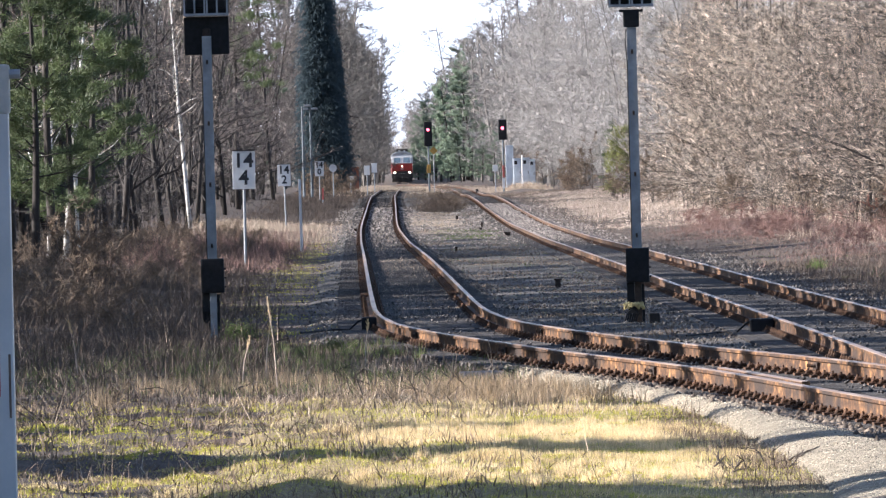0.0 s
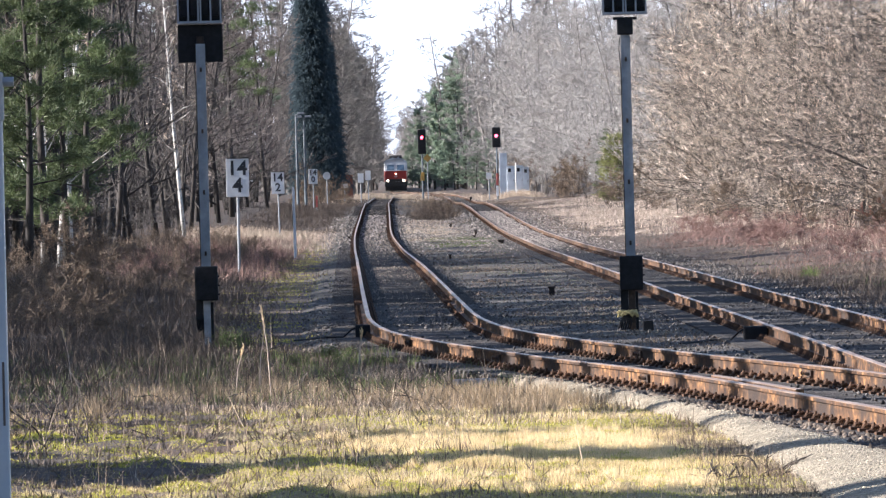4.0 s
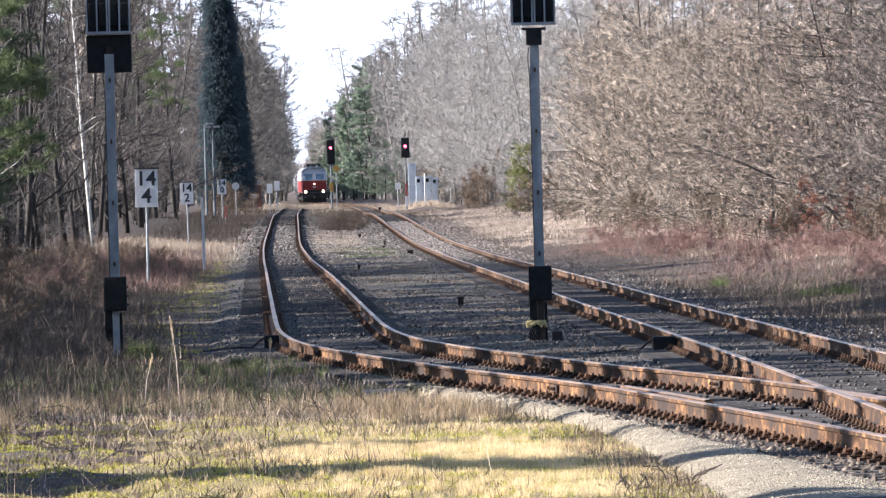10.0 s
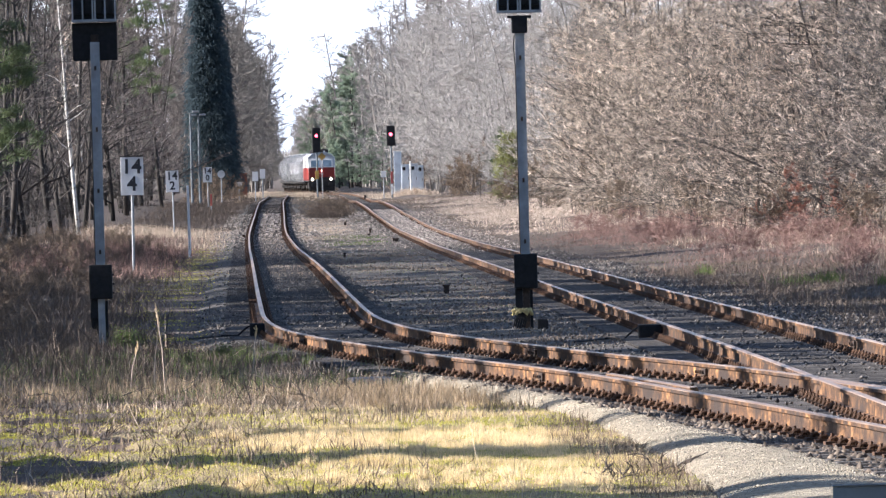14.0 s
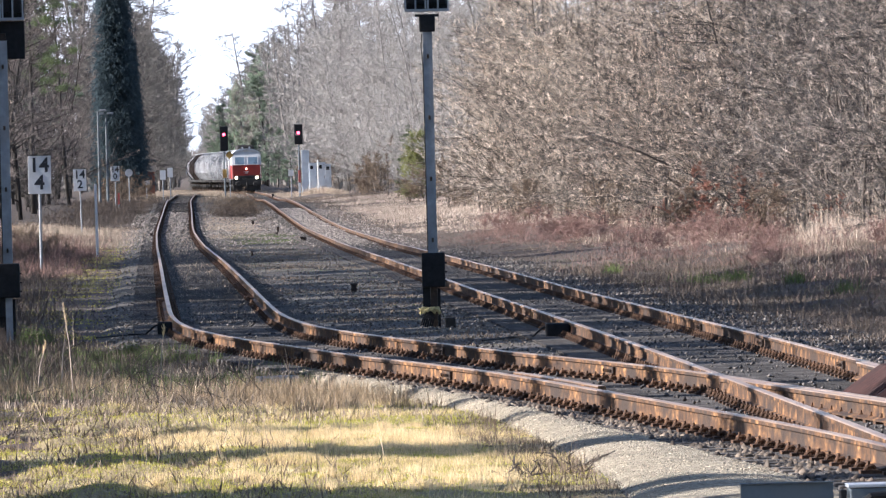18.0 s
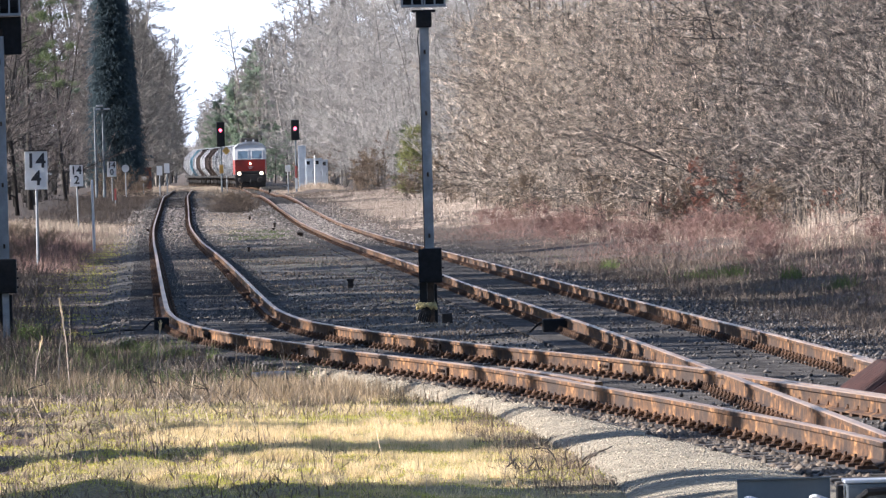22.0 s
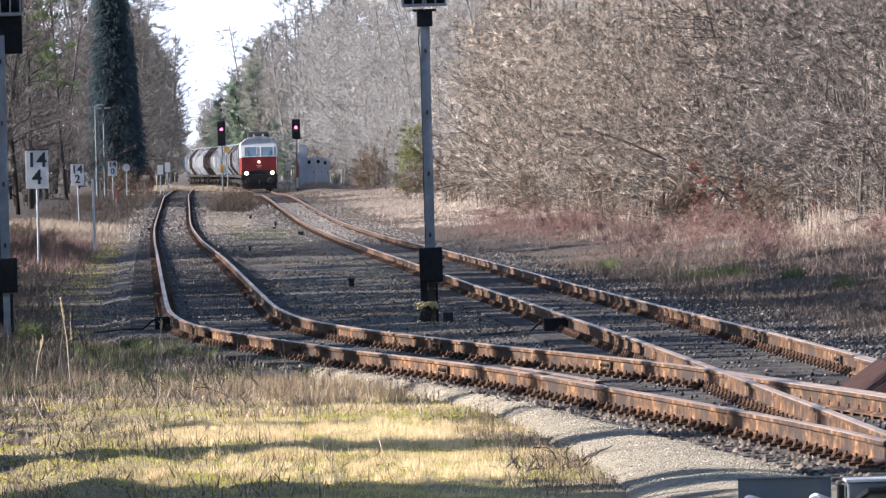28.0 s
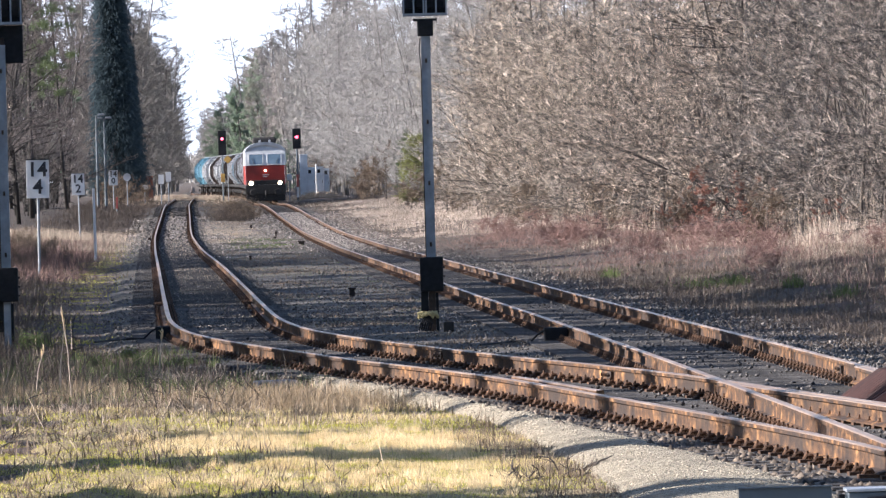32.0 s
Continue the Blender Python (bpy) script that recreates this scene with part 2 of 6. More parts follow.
# Rust, with tree shadows painted as dark patches and sunlit stretches as gold.
M["rust"] = mat("rusty_shade_patched_rail", [(0.36, (.022, .012, .009)), (0.53, (.115, .058, .026)), (0.70, (.46, .24, .09))], 8, 0.75, metal=0.05, bump=0.35, bump_scale=60, stretch=(1, 0.5, 1), patch=(.035, .024, .019, .9), patch_scale=1.3)
M["railhead"] = mat("worn_rail_head", two((.23, .15, .10), (.41, .295, .21)), 5, 0.42, metal=0.25, bump=0.15, stretch=(1, 0.25, 1), patch=(.17, .10, .06, .8), patch_scale=0.8)
M["iron"] = mat("dark_iron", two((.022, .018, .016), (.08, .055, .04)), 20, 0.8, metal=0.3, bump=0.3, rnd=0.3)
M["fixing"] = mat("rusty_fastenings", two((.03, .019, .014), (.15, .078, .04)), 20, 0.8, metal=0.2, bump=0.3, rnd=0.3)
M["sleeper"] = mat("weathered_sleeper", [(0.3, (.04, .036, .033)), (0.5, (.085, .077, .07)), (0.7, (.185, .17, .156))], 14, 0.9, bump=0.8, stretch=(0.25, 3, 1), rnd=0.4, patch=(.045, .04, .035, .7), patch_scale=2.5)
M["bark"] = mat("grey_brown_bark", two((.03, .026, .022), (.11, .09, .075)), 7, 0.95, bump=0.6, stretch=(2, 2, 0.6), rnd=0.3)
# Steep noise ramp paints sun glints and dark gaps into the twigs.
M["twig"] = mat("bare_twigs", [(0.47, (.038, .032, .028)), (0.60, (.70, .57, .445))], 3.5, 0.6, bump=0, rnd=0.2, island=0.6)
# Darker copy of the twigs: shade of the near trees put into colour.
M["twig_near_shaded"] = mat("shade_toned_edge_twigs", [(0.47, (.030, .026, .023)), (0.60, (.50, .418, .345))], 3.5, 0.6, bump=0, rnd=0.2, island=0.6)
# Paler copy: sun and haze on the farther edge trees put into colour.
M["twig_sun_toned"] = mat("sun_toned_edge_twigs", [(0.44, (.07, .058, .048)), (0.60, (.80, .67, .53))], 3.0, 0.7, bump=0, rnd=0.2, island=0.5)
# Far twigs paler than bare wood: distance haze put into their colour.
M["twig_far"] = mat("haze_paled_twigs", two((.20, .186, .172), (.33, .31, .29)), 1.0, 0.9, bump=0, rnd=0.15, island=0.25)
M["twig_left"] = mat("grey_brown_twigs", two((.10, .092, .083), (.20, .186, .172)), 1.0, 0.9, bump=0, rnd=0.15, island=0.3)
M["twig_brown"] = mat("brown_bare_twigs", two((.09, .076, .07), (.24, .206, .188)), 1.5, 0.9, bump=0, rnd=0.2, island=0.45)
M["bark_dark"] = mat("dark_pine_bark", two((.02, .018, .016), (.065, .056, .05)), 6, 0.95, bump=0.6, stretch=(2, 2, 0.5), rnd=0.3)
M["birch"] = mat("white_birch_bark", [(0.36, (.06, .055, .05)), (0.46, (.55, .53, .49)), (0.7, (.78, .76, .72))], 3.2, 0.7, bump=0.2, stretch=(1, 1, 2.5), rnd=0.12)
M["needle"] = mat("pine_needles", two((.05, .078, .032), (.155, .192, .082)), 1.2, 0.6, bump=0, rnd=0.2, island=0.4, thin=0.35)
# Blue cast of distance haze worked into the needle colour.
M["spruce"] = mat("dark_spruce_needles", two((.058, .082, .094), (.078, .106, .12)), 0.9, 1.0, bump=0, rnd=0.1, island=0.08, spec=0.05, thin=0.5)
# Haze over the far pines put into paler, more translucent needles.
M["needle_far"] = mat("haze_paled_pine_needles", two((.19, .245, .18), (.30, .365, .265)), 0.6, 0.85, bump=0, rnd=0.2, island=0.3, thin=0.6)
M["evergreen"] = mat("yellow_green_needles", two((.17, .19, .07), (.36, .37, .15)), 0.6, 0.85, bump=0, rnd=0.2, island=0.3, thin=0.6)
M["moss"] = mat("moss_and_short_grass", two((.35, .345, .05), (.60, .56, .12)), 1.4, 0.9, bump=0, island=0.35, thin=0.4)
M["straw"] = mat("dry_straw_grass", two((.52, .395, .20), (.88, .73, .42)), 1.0, 0.85, bump=0, island=0.35, thin=0.5)
M["fluff"] = mat("cream_bleached_grass", two((.64, .49, .26), (.94, .79, .50)), 1.0, 0.85, bump=0, island=0.3, thin=0.5)
M["tan"] = mat("tan_dead_grass", two((.22, .162, .098), (.50, .385, .25)), 0.8, 0.9, bump=0, island=0.4, thin=0.3)
M["beige"] = mat("beige_withered_grass", two((.34, .26, .19), (.62, .51, .39)), 0.8, 0.9, bump=0, island=0.4)
M["pale_straw"] = mat("pale_bleached_grass", two((.46, .36, .28), (.76, .64, .53)), 0.8, 0.9, bump=0, island=0.4)
M["dead"] = mat("dead_brown_stalks", two((.10, .072, .052), (.27, .205, .145)), 0.8, 0.9, bump=0, island=0.45)
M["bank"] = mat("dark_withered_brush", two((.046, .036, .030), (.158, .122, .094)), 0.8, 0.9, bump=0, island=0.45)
M["verge"] = mat("withered_verge_growth", two((.075, .057, .045), (.225, .175, .132)), 0.8, 0.9, bump=0, island=0.45)
M["sandy_stone"] = mat("pale_sandy_gravel", two((.13, .112, .098), (.42, .37, .325)), 12, 0.7, bump=0.3, island=0.7)
M["bramble"] = mat("reddish_brambles", two((.15, .082, .070), (.36, .228, .19)), 0.7, 0.85, bump=0, island=0.45)
M["green"] = mat("green_shoots", two((.07, .105, .03), (.17, .21, .065)), 1.0, 0.8, bump=0, island=0.3, thin=0.35)
M["steel"] = mat("galvanised_steel", two((.24, .26, .28), (.36, .38, .41)), 9, 0.6, metal=0.25, bump=0.08, patch=(.18, .19, .20, .5), patch_scale=3)
M["steel_dark"] = mat("dull_blue_grey_steel", two((.10, .125, .145), (.17, .20, .225)), 6, 0.6, metal=0.2, bump=0.15, patch=(.08, .085, .09, .6), patch_scale=3)
M["black"] = mat("matt_black_housing", two((.006, .0065, .008), (.016, .017, .020)), 15, 0.65, bump=0.15, spec=0.25)
M["white"] = mat("white_enamel_board", two((.70, .71, .72), (.80, .80, .79)), 8, 0.4, bump=0.03, patch=(.58, .57, .53, .4), patch_scale=3)
M["ink"] = mat("black_lettering", two((.012, .014, .02), (.025, .027, .035)), 20, 0.5, bump=0)
M["grey"] = mat("grey_painted_steel", two((.44, .47, .51), (.56, .58, .61)), 6, 0.5, bump=0.08, patch=(.34, .35, .36, .5), patch_scale=1.5)
M["cabinet"] = mat("pale_blue_grey_cabinet_paint", two((.56, .62, .68), (.70, .75, .80)), 5, 0.5, bump=0.06, patch=(.44, .47, .50, .5), patch_scale=1.5)
M["concrete"] = mat("pale_concrete", two((.36, .36, .35), (.52, .51, .49)), 10, 0.9, bump=0.3, patch=(.25, .25, .24, .5), patch_scale=1.2)
M["red"] = mat("red_locomotive_paint", two((.26, .022, .016), (.33, .032, .022)), 3, 0.42, bump=0.03, patch=(.18, .025, .02, .5), patch_scale=0.8)
M["cream"] = mat("pale_grey_locomotive_paint", two((.56, .58, .60), (.68, .69, .69)), 3, 0.42, bump=0.03, patch=(.46, .46, .45, .5), patch_scale=0.8)
M["roof"] = mat("weathered_pale_roof", two((.40, .43, .47), (.56, .59, .62)), 4, 0.6, bump=0.1, patch=(.16, .16, .165, .6), patch_scale=0.9)
M["under"] = mat("sooty_running_gear", two((.012, .012, .013), (.045, .04, .036)), 10, 0.8, bump=0.4)
# Sky reflection painted into the glass as a light blue-grey.
M["glass"] = mat("sky_toned_cab_glass", two((.14, .21, .28), (.20, .28, .35)), 2, 0.1, bump=0, spec=0.8)
M["silver"] = mat("silver_wagon_paint", two((.66, .69, .73), (.82, .84, .87)), 2, 0.45, metal=0.1, bump=0.05, rnd=0.12, patch=(.36, .34, .33, .5), patch_scale=0.6)
M["blue"] = mat("light_blue_wagon_paint", two((.20, .46, .62), (.32, .60, .74)), 2, 0.45, bump=0.05, rnd=0.1, patch=(.2, .3, .36, .5), patch_scale=0.6)
# Darkened so that these wagons pass for shaded gaps between the silver ones.
M["brown"] = mat("dark_brown_wagon_paint", two((.085, .06, .05), (.15, .115, .10)), 2, 0.6, bump=0.08, rnd=0.2, patch=(.08, .06, .05, .6), patch_scale=0.6)
M["yellow"] = mat("faded_yellow_paint", two((.42, .25, .05), (.52, .33, .08)), 6, 0.6, bump=0.1, patch=(.3, .16, .05, .6), patch_scale=3)
M["rope"] = mat("yellow_straw_rope", two((.40, .32, .13), (.58, .50, .26)), 40, 0.9, bump=0.6)
M["shed"] = mat("reddish_brown_boards", two((.14, .06, .04), (.24, .11, .07)), 5, 0.85, bump=0.2, stretch=(3, 1, .5))
M["rustplate"] = mat("rusted_cover_plate", two((.03, .013, .012), (.075, .03, .025)), 6, 0.9, bump=0.3, patch=(.03, .02, .02, .5), patch_scale=2)
M["paint_red"] = mat("flaking_red_paint", two((.34, .07, .06), (.48, .13, .11)), 14, 0.7, bump=0.1)
M["leaf"] = mat("russet_beech_leaves", two((.24, .11, .08), (.36, .19, .14)), 1, 0.8, bump=0, island=0.3, thin=0.3)
# Greyed and lightened in colour for haze before the mid-distance wood.
M["twig_mid"] = mat("haze_greyed_bare_twigs", two((.275, .258, .240), (.48, .455, .425)), 1.2, 0.9, bump=0, rnd=0.15, island=0.3)
# Shade inside the wood put into the twig colour; bark_dark taken down likewise.
M["twig_shade"] = mat("shade_darkened_bare_twigs", two((.03, .027, .026), (.13, .118, .11)), 1.5, 0.9, bump=0, rnd=0.2, island=0.5)
# Bark of the far and mid trees, its tone lifted for haze.
M["bark_pale"] = mat("haze_lightened_bark", two((.12, .11, .10), (.25, .23, .21)), 7, 0.95, bump=0.5, stretch=(2, 2, 0.6), rnd=0.25)
M["lamp_red"] = glow("red_signal_light", (1.0, .07, .12), 4.5)
M["sky"] = glow("pale_winter_sky", (.93, .97, 1.0), 0.52)
M["lamp_white"] = glow("headlight", (1.0, .80, .52), 3.2)

# ---- ground ----
def ground_rows():
    ys = [-40, 0, 40]
    y = 52.0
    while y < 4800:
        ys.append(y)
        y += max(0.35, (y / 60) ** 1.7 * 0.35)
    return ys


GX = np.concatenate([[-2500, -600, -150, -60, -40, -30], np.arange(-24, 26.1, 0.55), [30, 40, 60, 150, 600, 2500]])
ground = tagged(new("ground", grid_mesh("ground", GX, ground_rows(), ground_z, M["soil"])), "brown winter soil with moss and withered grass", "ground", kind="structure")


LAWN_U = np.linspace(0, 1, 60)


def lawn_row(y):
    e = float(spline((50, 65, 72, 82, 90, 99, 108, 125), (2.15, 2.25, 2.2, 2.05, 1.65, 1.0, .2, -2.6), y))
    a = -2.3 - .6 * math.sin(y * .33) - .4 * math.sin(y * .91)
    return a + (e - a) * LAWN_U


def lawn_z(X, Y):
    return ground_z(X, Y) + 0.034 - 0.06 * np.clip((Y - 90) / 18, 0, 1) - 0.10 * np.clip((-1.2 - X) / 1.2, 0, 1) + 0.012 * np.sin(X * 4.1 + Y * .7) * np.sin(Y * 2.3 + X)


lawn = tagged(new("lawn", grid_mesh("lawn", lawn_row, np.arange(52, 110, 0.3), lawn_z, M["lawn"])), "patchy mossy lawn of yellow-green and straw", "lawn", kind="structure")


def bed_row(y):
    l, r = float(left_x(y)), float(right_x(y))
    l = min(l, r)
    a = 1.6 if y < 112 else 1.9
    return np.concatenate([[l - 2.6, l - a], np.linspace(l - 1.5, r + 1.5, 22), [r + 1.9, r + 2.5]])


def bed_z(X, Y):
    l, r = np.minimum(left_x(Y), right_x(Y)), right_x(Y)
    out = np.maximum(np.maximum(l - 1.35 - X, X - r - 1.35), 0)
    mid = np.clip(np.minimum(np.abs(X - l), np.abs(X - r)) - 1.3, 0, 1)
    bump = 0.007 * np.sin(X * 3.1 + Y * 0.8) * np.sin(Y * 1.9 - X) + 0.03 * mid * np.sin(Y * 0.21 + X * 1.3)
    shoulder = np.where((Y < 116) & (X < l), 1.1, 0.24)
    return prof(Y) + rise_left(X, Y) - BED + bump - np.minimum(np.clip(out - 0.05 - .1 * (shoulder < 1), 0, 2) * shoulder, .4)


bed_y = [56 + 0.45 * i for i in range(200)]
while bed_y[-1] < 1500:
    bed_y.append(bed_y[-1] * 1.006)
tagged(new("ballast_bed", grid_mesh("ballast_bed", bed_row, bed_y, bed_z, M["ballast"])), "dark grey gravel ballast with weeds under both tracks", "ballast", kind="structure")

PATH_D, PATH_X = (50, 65, 72, 82, 90, 99, 106, 112), (2.1, 2.2, 2.15, 2.0, 1.6, .95, .5, .25)


def path_row(y):
    a, b = float(spline(PATH_D, PATH_X, y)), float(left_x(y)) - 0.72 - 0.36 - 0.25 * np.clip((y - 78) / 30, -0.5, 0.8)
    return np.linspace(a, max(b, a + 0.05), 14)


def path_z(X, Y):
    a = spline(PATH_D, PATH_X, Y)
    b = left_x(Y) - 1.1
    u = np.clip((X - a) / np.maximum(b - a, 0.05), 0, 1)
    rise = np.sin(np.clip(u, 0.0, 1) * math.pi) ** 0.5
    ridge = 0.004 * np.sin(Y * 2.1 + X * 1.4 + 1.2 * np.sin(Y * 0.6)) + 0.006 * np.sin(Y * 4.9 - X * 2 + 1.1 * np.sin(X * 2.3 + Y * .9)) + 0.005 * np.sin(Y * 8.7 + X * 3 + 1.3 * np.sin(Y * 1.7)) + 0.004 * np.sin(X * 9 + Y * 3)
    rut = 0.0
    for f, g, w, a in ((.31, .6, .45, .021), (.62, .8, .35, .012), (1.3, -.5, .3, .007)):
        q = Y * f + X * g + w * np.sin(Y * .19 + X * 1.2) + .3 * w * np.sin(X * 3.7 + Y * .5)
        q = q - np.floor(q)
        rut = rut + a * np.clip(q / .06, 0, 1) * (1 - q)
    return prof(Y) - BED - 0.07 + rise * (0.105 + ridge + rut) * np.clip((112 - Y) / 8, 0.02, 1)


path = tagged(new("path", grid_mesh("path", path_row, np.arange(54, 111.8, 0.1), path_z, M["path"])), "uneven pale sandy path with ruts beside the rails", "path", kind="structure")

# pale sky over the far end of the line
s_sky = Shape()
n_sky = 24
for k in range(n_sky):
    a0, a1 = radians(-20 + 40 * k / n_sky), radians(-20 + 40 * (k + 1) / n_sky)
    s_sky.add([Vector((4700 * math.sin(a), 4700 * math.cos(a), z)) for a, z in ((a0, -30), (a1, -30), (a1, 900), (a0, 900))], [(0, 3, 2, 1)])
tagged(new("backdrop", s_sky.mesh("backdrop", M["sky"])), "plain pale winter sky", "sky", kind="structure")

# ---- tracks ----
RAIL = [(-.07, -.149), (.07, -.149), (.07, -.138), (.012, -.122), (.010, -.04), (.034, -.034), (.034, -.008), (.028, 0), (-.028, 0), (-.034, -.008), (-.034, -.034), (-.010, -.04), (-.012, -.122), (-.07, -.138)]


def rail_mesh(name, fx, off, d0, d1, step=0.8, lift=0.0):
    """One rail along the curve fx, off metres to its side."""
    ds = [d0]
    while ds[-1] < d1:
        ds.append(min(d1, ds[-1] + max(step, ds[-1] * 0.006)))
    ds = np.array(ds)
    xs, zs = fx(ds), prof(ds) + rise_left(fx(ds), ds)
    tx = (fx(ds + 0.5) - fx(ds - 0.5))
    s = Shape()
    st = []
    for d, x, z, t in zip(ds, xs, zs, tx):
        a = Vector((1, -t, 0)).normalized()
        st.append((Vector((x, d, z + lift)) + a * off, a, Vector((0, 0, 1)), 1))
    s.sweep(RAIL, st)
    me = s.mesh(name, M["rust"], M["railhead"])
    n = len(RAIL)
    idx = [1 if (i % n) in (6, 7, 8) and i < n * (len(st) - 1) else 0 for i in range(len(me.polygons))]
    me.polygons.foreach_set("material_index", idx)
    return me


sleeper_shape = Shape()
sleeper_shape.box(-1.3, 1.3, -.13, .13, -.16, 0, 0, 0.015)
sleeper_me = sleeper_shape.mesh("sleeper", M["sleeper"])
chair_shape = Shape()
chair_shape.box(-.17, .17, -.08, .08, 0, .022)
for q in (-1, 1):
    for k in (-.035, .035):
        chair_shape.tube([Vector((q * .075, k, .028)), Vector((q * .09, k, .05)), Vector((q * .125, k, .046)), Vector((q * .14, k, .02))], [.011, .012, .012, .010], 5, cap=False)
    chair_shape.tube([Vector((q * .115, 0, .02)), Vector((q * .115, 0, .055))], [.022, .022], 6)
    chair_shape.tube([Vector((q * .115, 0, .055)), Vector((q * .115, 0, .078))], [.012, .011], 5)
chair_me = chair_shape.mesh("rail_fastening", M["fixing"])


def track(name, fx, d0, d1, near, label):
    """Rails, sleepers and fastenings; the sleepers up to `near` metres are pieces of their own."""
    tr = thing(name, label, "railway track", kind="structure")
    for off in (-.7535, .7535):
        part("rail", rail_mesh("rail", fx, off, d0, d1), None, tr, "rusty steel rail with a bright worn head")
    rest = Shape()
    d = d0 + 0.3
    while d < min(d1, 860):
        x, z = float(fx(d)), float(prof(d) + rise_left(fx(d), d))
        t = float(fx(d + .5) - fx(d - .5))
        m = Matrix.Translation((x, d, z - 0.171)) @ Matrix.Rotation(math.atan2(-(-t), 1) * -1 + random.uniform(-.01, .01), 4, "Z")
        if d < near:
            part("sleeper", sleeper_me, None, tr, place=m)
            for off in (-.7535, .7535):
                part("rail_fastening", chair_me, None, tr, place=m @ Matrix.Translation((off, 0, 0)))
        else:
            rest.box(-1.3, 1.3, -.13, .13, -.1, .0, 0, 0, m)
            for off in (-.7535, .7535):
                rest.box(off - .16, off + .16, -.07, .07, 0, .05, 1, 0, m)
        d += 0.62
    far = part("far_sleepers", rest, [M["sleeper"], M["fixing"]], tr)
    far["kind"] = "stuff"
    return tr


right_track = track("main_track", right_x, 58, 2200, 170, "straight railway track with rusty rails on grey sleepers")
left_track = track("diverging_track", left_x, 63.4, 868, 175, "rusty railway track that bends away at a turnout")


def strip(parent, name, fx, off, d0, d1, label, lift=0.0):
    part(name, rail_mesh(name, fx, off, d0, d1, 0.8, lift), None, parent, label)


# check rails and the wing rails of the crossing
strip(left_track, "check_rail", left_x, -.645, 84.0, 91.5, "rusty check rail beside the running rail", 0.012)
strip(right_track, "check_rail", right_x, .645, 84.0, 92.0, "rusty check rail beside the running rail", 0.012)
strip(left_track, "wing_rail", left_x, .655, 74.0, 87.0, "rusty wing rail of the crossing")
for d in (96.2, 111.0, 125.5):
    for fx, off, tr in ((left_x, -.7535, left_track), (left_x, .7535, left_track), (right_x, .7535, right_track)):
        s = Shape()
        for q in (-1, 1):
            s.box(q * .028 - .012, q * .028 + .012, -.33, .33, -.118, -.045, 0, 0.004)
            for b in (-.24, -.08, .08, .24):
                s.tube([Vector((q * .03, b, -.08)), Vector((q * .062, b, -.08))], [.016, .016], 6)
        t = float(fx(d + .5) - fx(d - .5))
        part("fishplate", s, M["rust"], tr, "bolted fishplate at a rail joint", place=Matrix.Translation((float(fx(d)), d, float(prof(d)))) @ Matrix.Rotation(-math.atan(t), 4, "Z") @ Matrix.Translation((off, 0, 0)))


def stones(name, n, sample, lo, hi, label, material=M["stone"]):
    """Loose broken stones lying on the ballast."""
    rng = np.random.default_rng(5 + n)
    x, y, z = sample(rng, n)
    base = np.array([(1, 0, 0), (-1, 0, 0), (0, 1, 0), (0, -1, 0), (0, 0, 1), (0, 0, -1)], float)
    F = np.array([(0, 2, 4), (2, 1, 4), (1, 3, 4), (3, 0, 4), (2, 0, 5), (1, 2, 5), (3, 1, 5), (0, 3, 5)])
    r = rng.uniform(lo, hi, (n, 1, 1)) * np.clip(y / 330, 1, 1.8)[:, None, None]
    V = base[None] * r * rng.uniform(0.55, 1.25, (n, 6, 1)) + rng.normal(0, 0.22, (n, 6, 3)) * r
    a = rng.uniform(0, 6.28, n)
    c, s = np.cos(a)[:, None], np.sin(a)[:, None]
    V = np.stack([V[..., 0] * c - V[..., 1] * s, V[..., 0] * s + V[..., 1] * c, V[..., 2] * .75], -1)
    V += np.stack([x, y, z + r[:, 0, 0] * .35], -1)[:, None]
    me = raw_mesh(name, V.reshape(-1, 3), (F[None] + 6 * np.arange(n)[:, None, None]).reshape(-1, 3), material)
    return tagged(new(name, me), label, "stones", kind="stuff")


def near_bed(rng, n):
    y = 62 + 110 * rng.random(n) ** 1.2
    l, r = np.minimum(left_x(y), right_x(y)), right_x(y)
    x = rng.uniform(l - 1.75, r + 3.6)
    on = (np.abs(np.abs(x - l) - .7535) < .13) | (np.abs(np.abs(x - r) - .7535) < .13)
    x = np.where(on, r + 1.5 + rng.random(n) * 1.2, x)
    return x, y, bed_z(x, y) + .035 * ((np.abs(x - r) < .62) | (np.abs(x - l) < .62)) * (rng.random(n) < .4)


def edge_bed(rng, n):
    y = 62 + 38 * rng.random(n)
    x = left_x(y) - 0.98 - np.abs(rng.normal(0, .14, n))
    return x, y, np.maximum(bed_z(x, y), path_z(x, y) - .02)


def mid_bed(rng, n):
    y = 150 + 650 * rng.random(n) ** 2.0
    l, r = left_x(y), right_x(y)
    x = rng.uniform(l - 2.0, r + 3.2)
    on = (np.abs(np.abs(x - l) - .75) < .16) | (np.abs(x - r) < 1.0)
    x = np.where(on, l + 1.2 + rng.random(n) * np.maximum(r - l - 2.2, .5), x)
    return x, y, np.maximum(bed_z(x, y), ground_z(x, y)) + .03 * (np.abs(x - l) < 1.4)


def verge_bed(rng, n):
    y = 84 + 240 * rng.random(n) ** 1.4
    x = right_x(y) + 1.05 + 1.9 * rng.random(n) ** 1.3
    return x, y, np.maximum(bed_z(x, y), ground_z(x, y))


stones("verge_stones", 14000, verge_bed, .013, .036, "scattered broken stones on the verge", M["pale_stone"])
stones("ballast_stones", 13000, near_bed, .010, .030, "loose broken grey ballast stones")
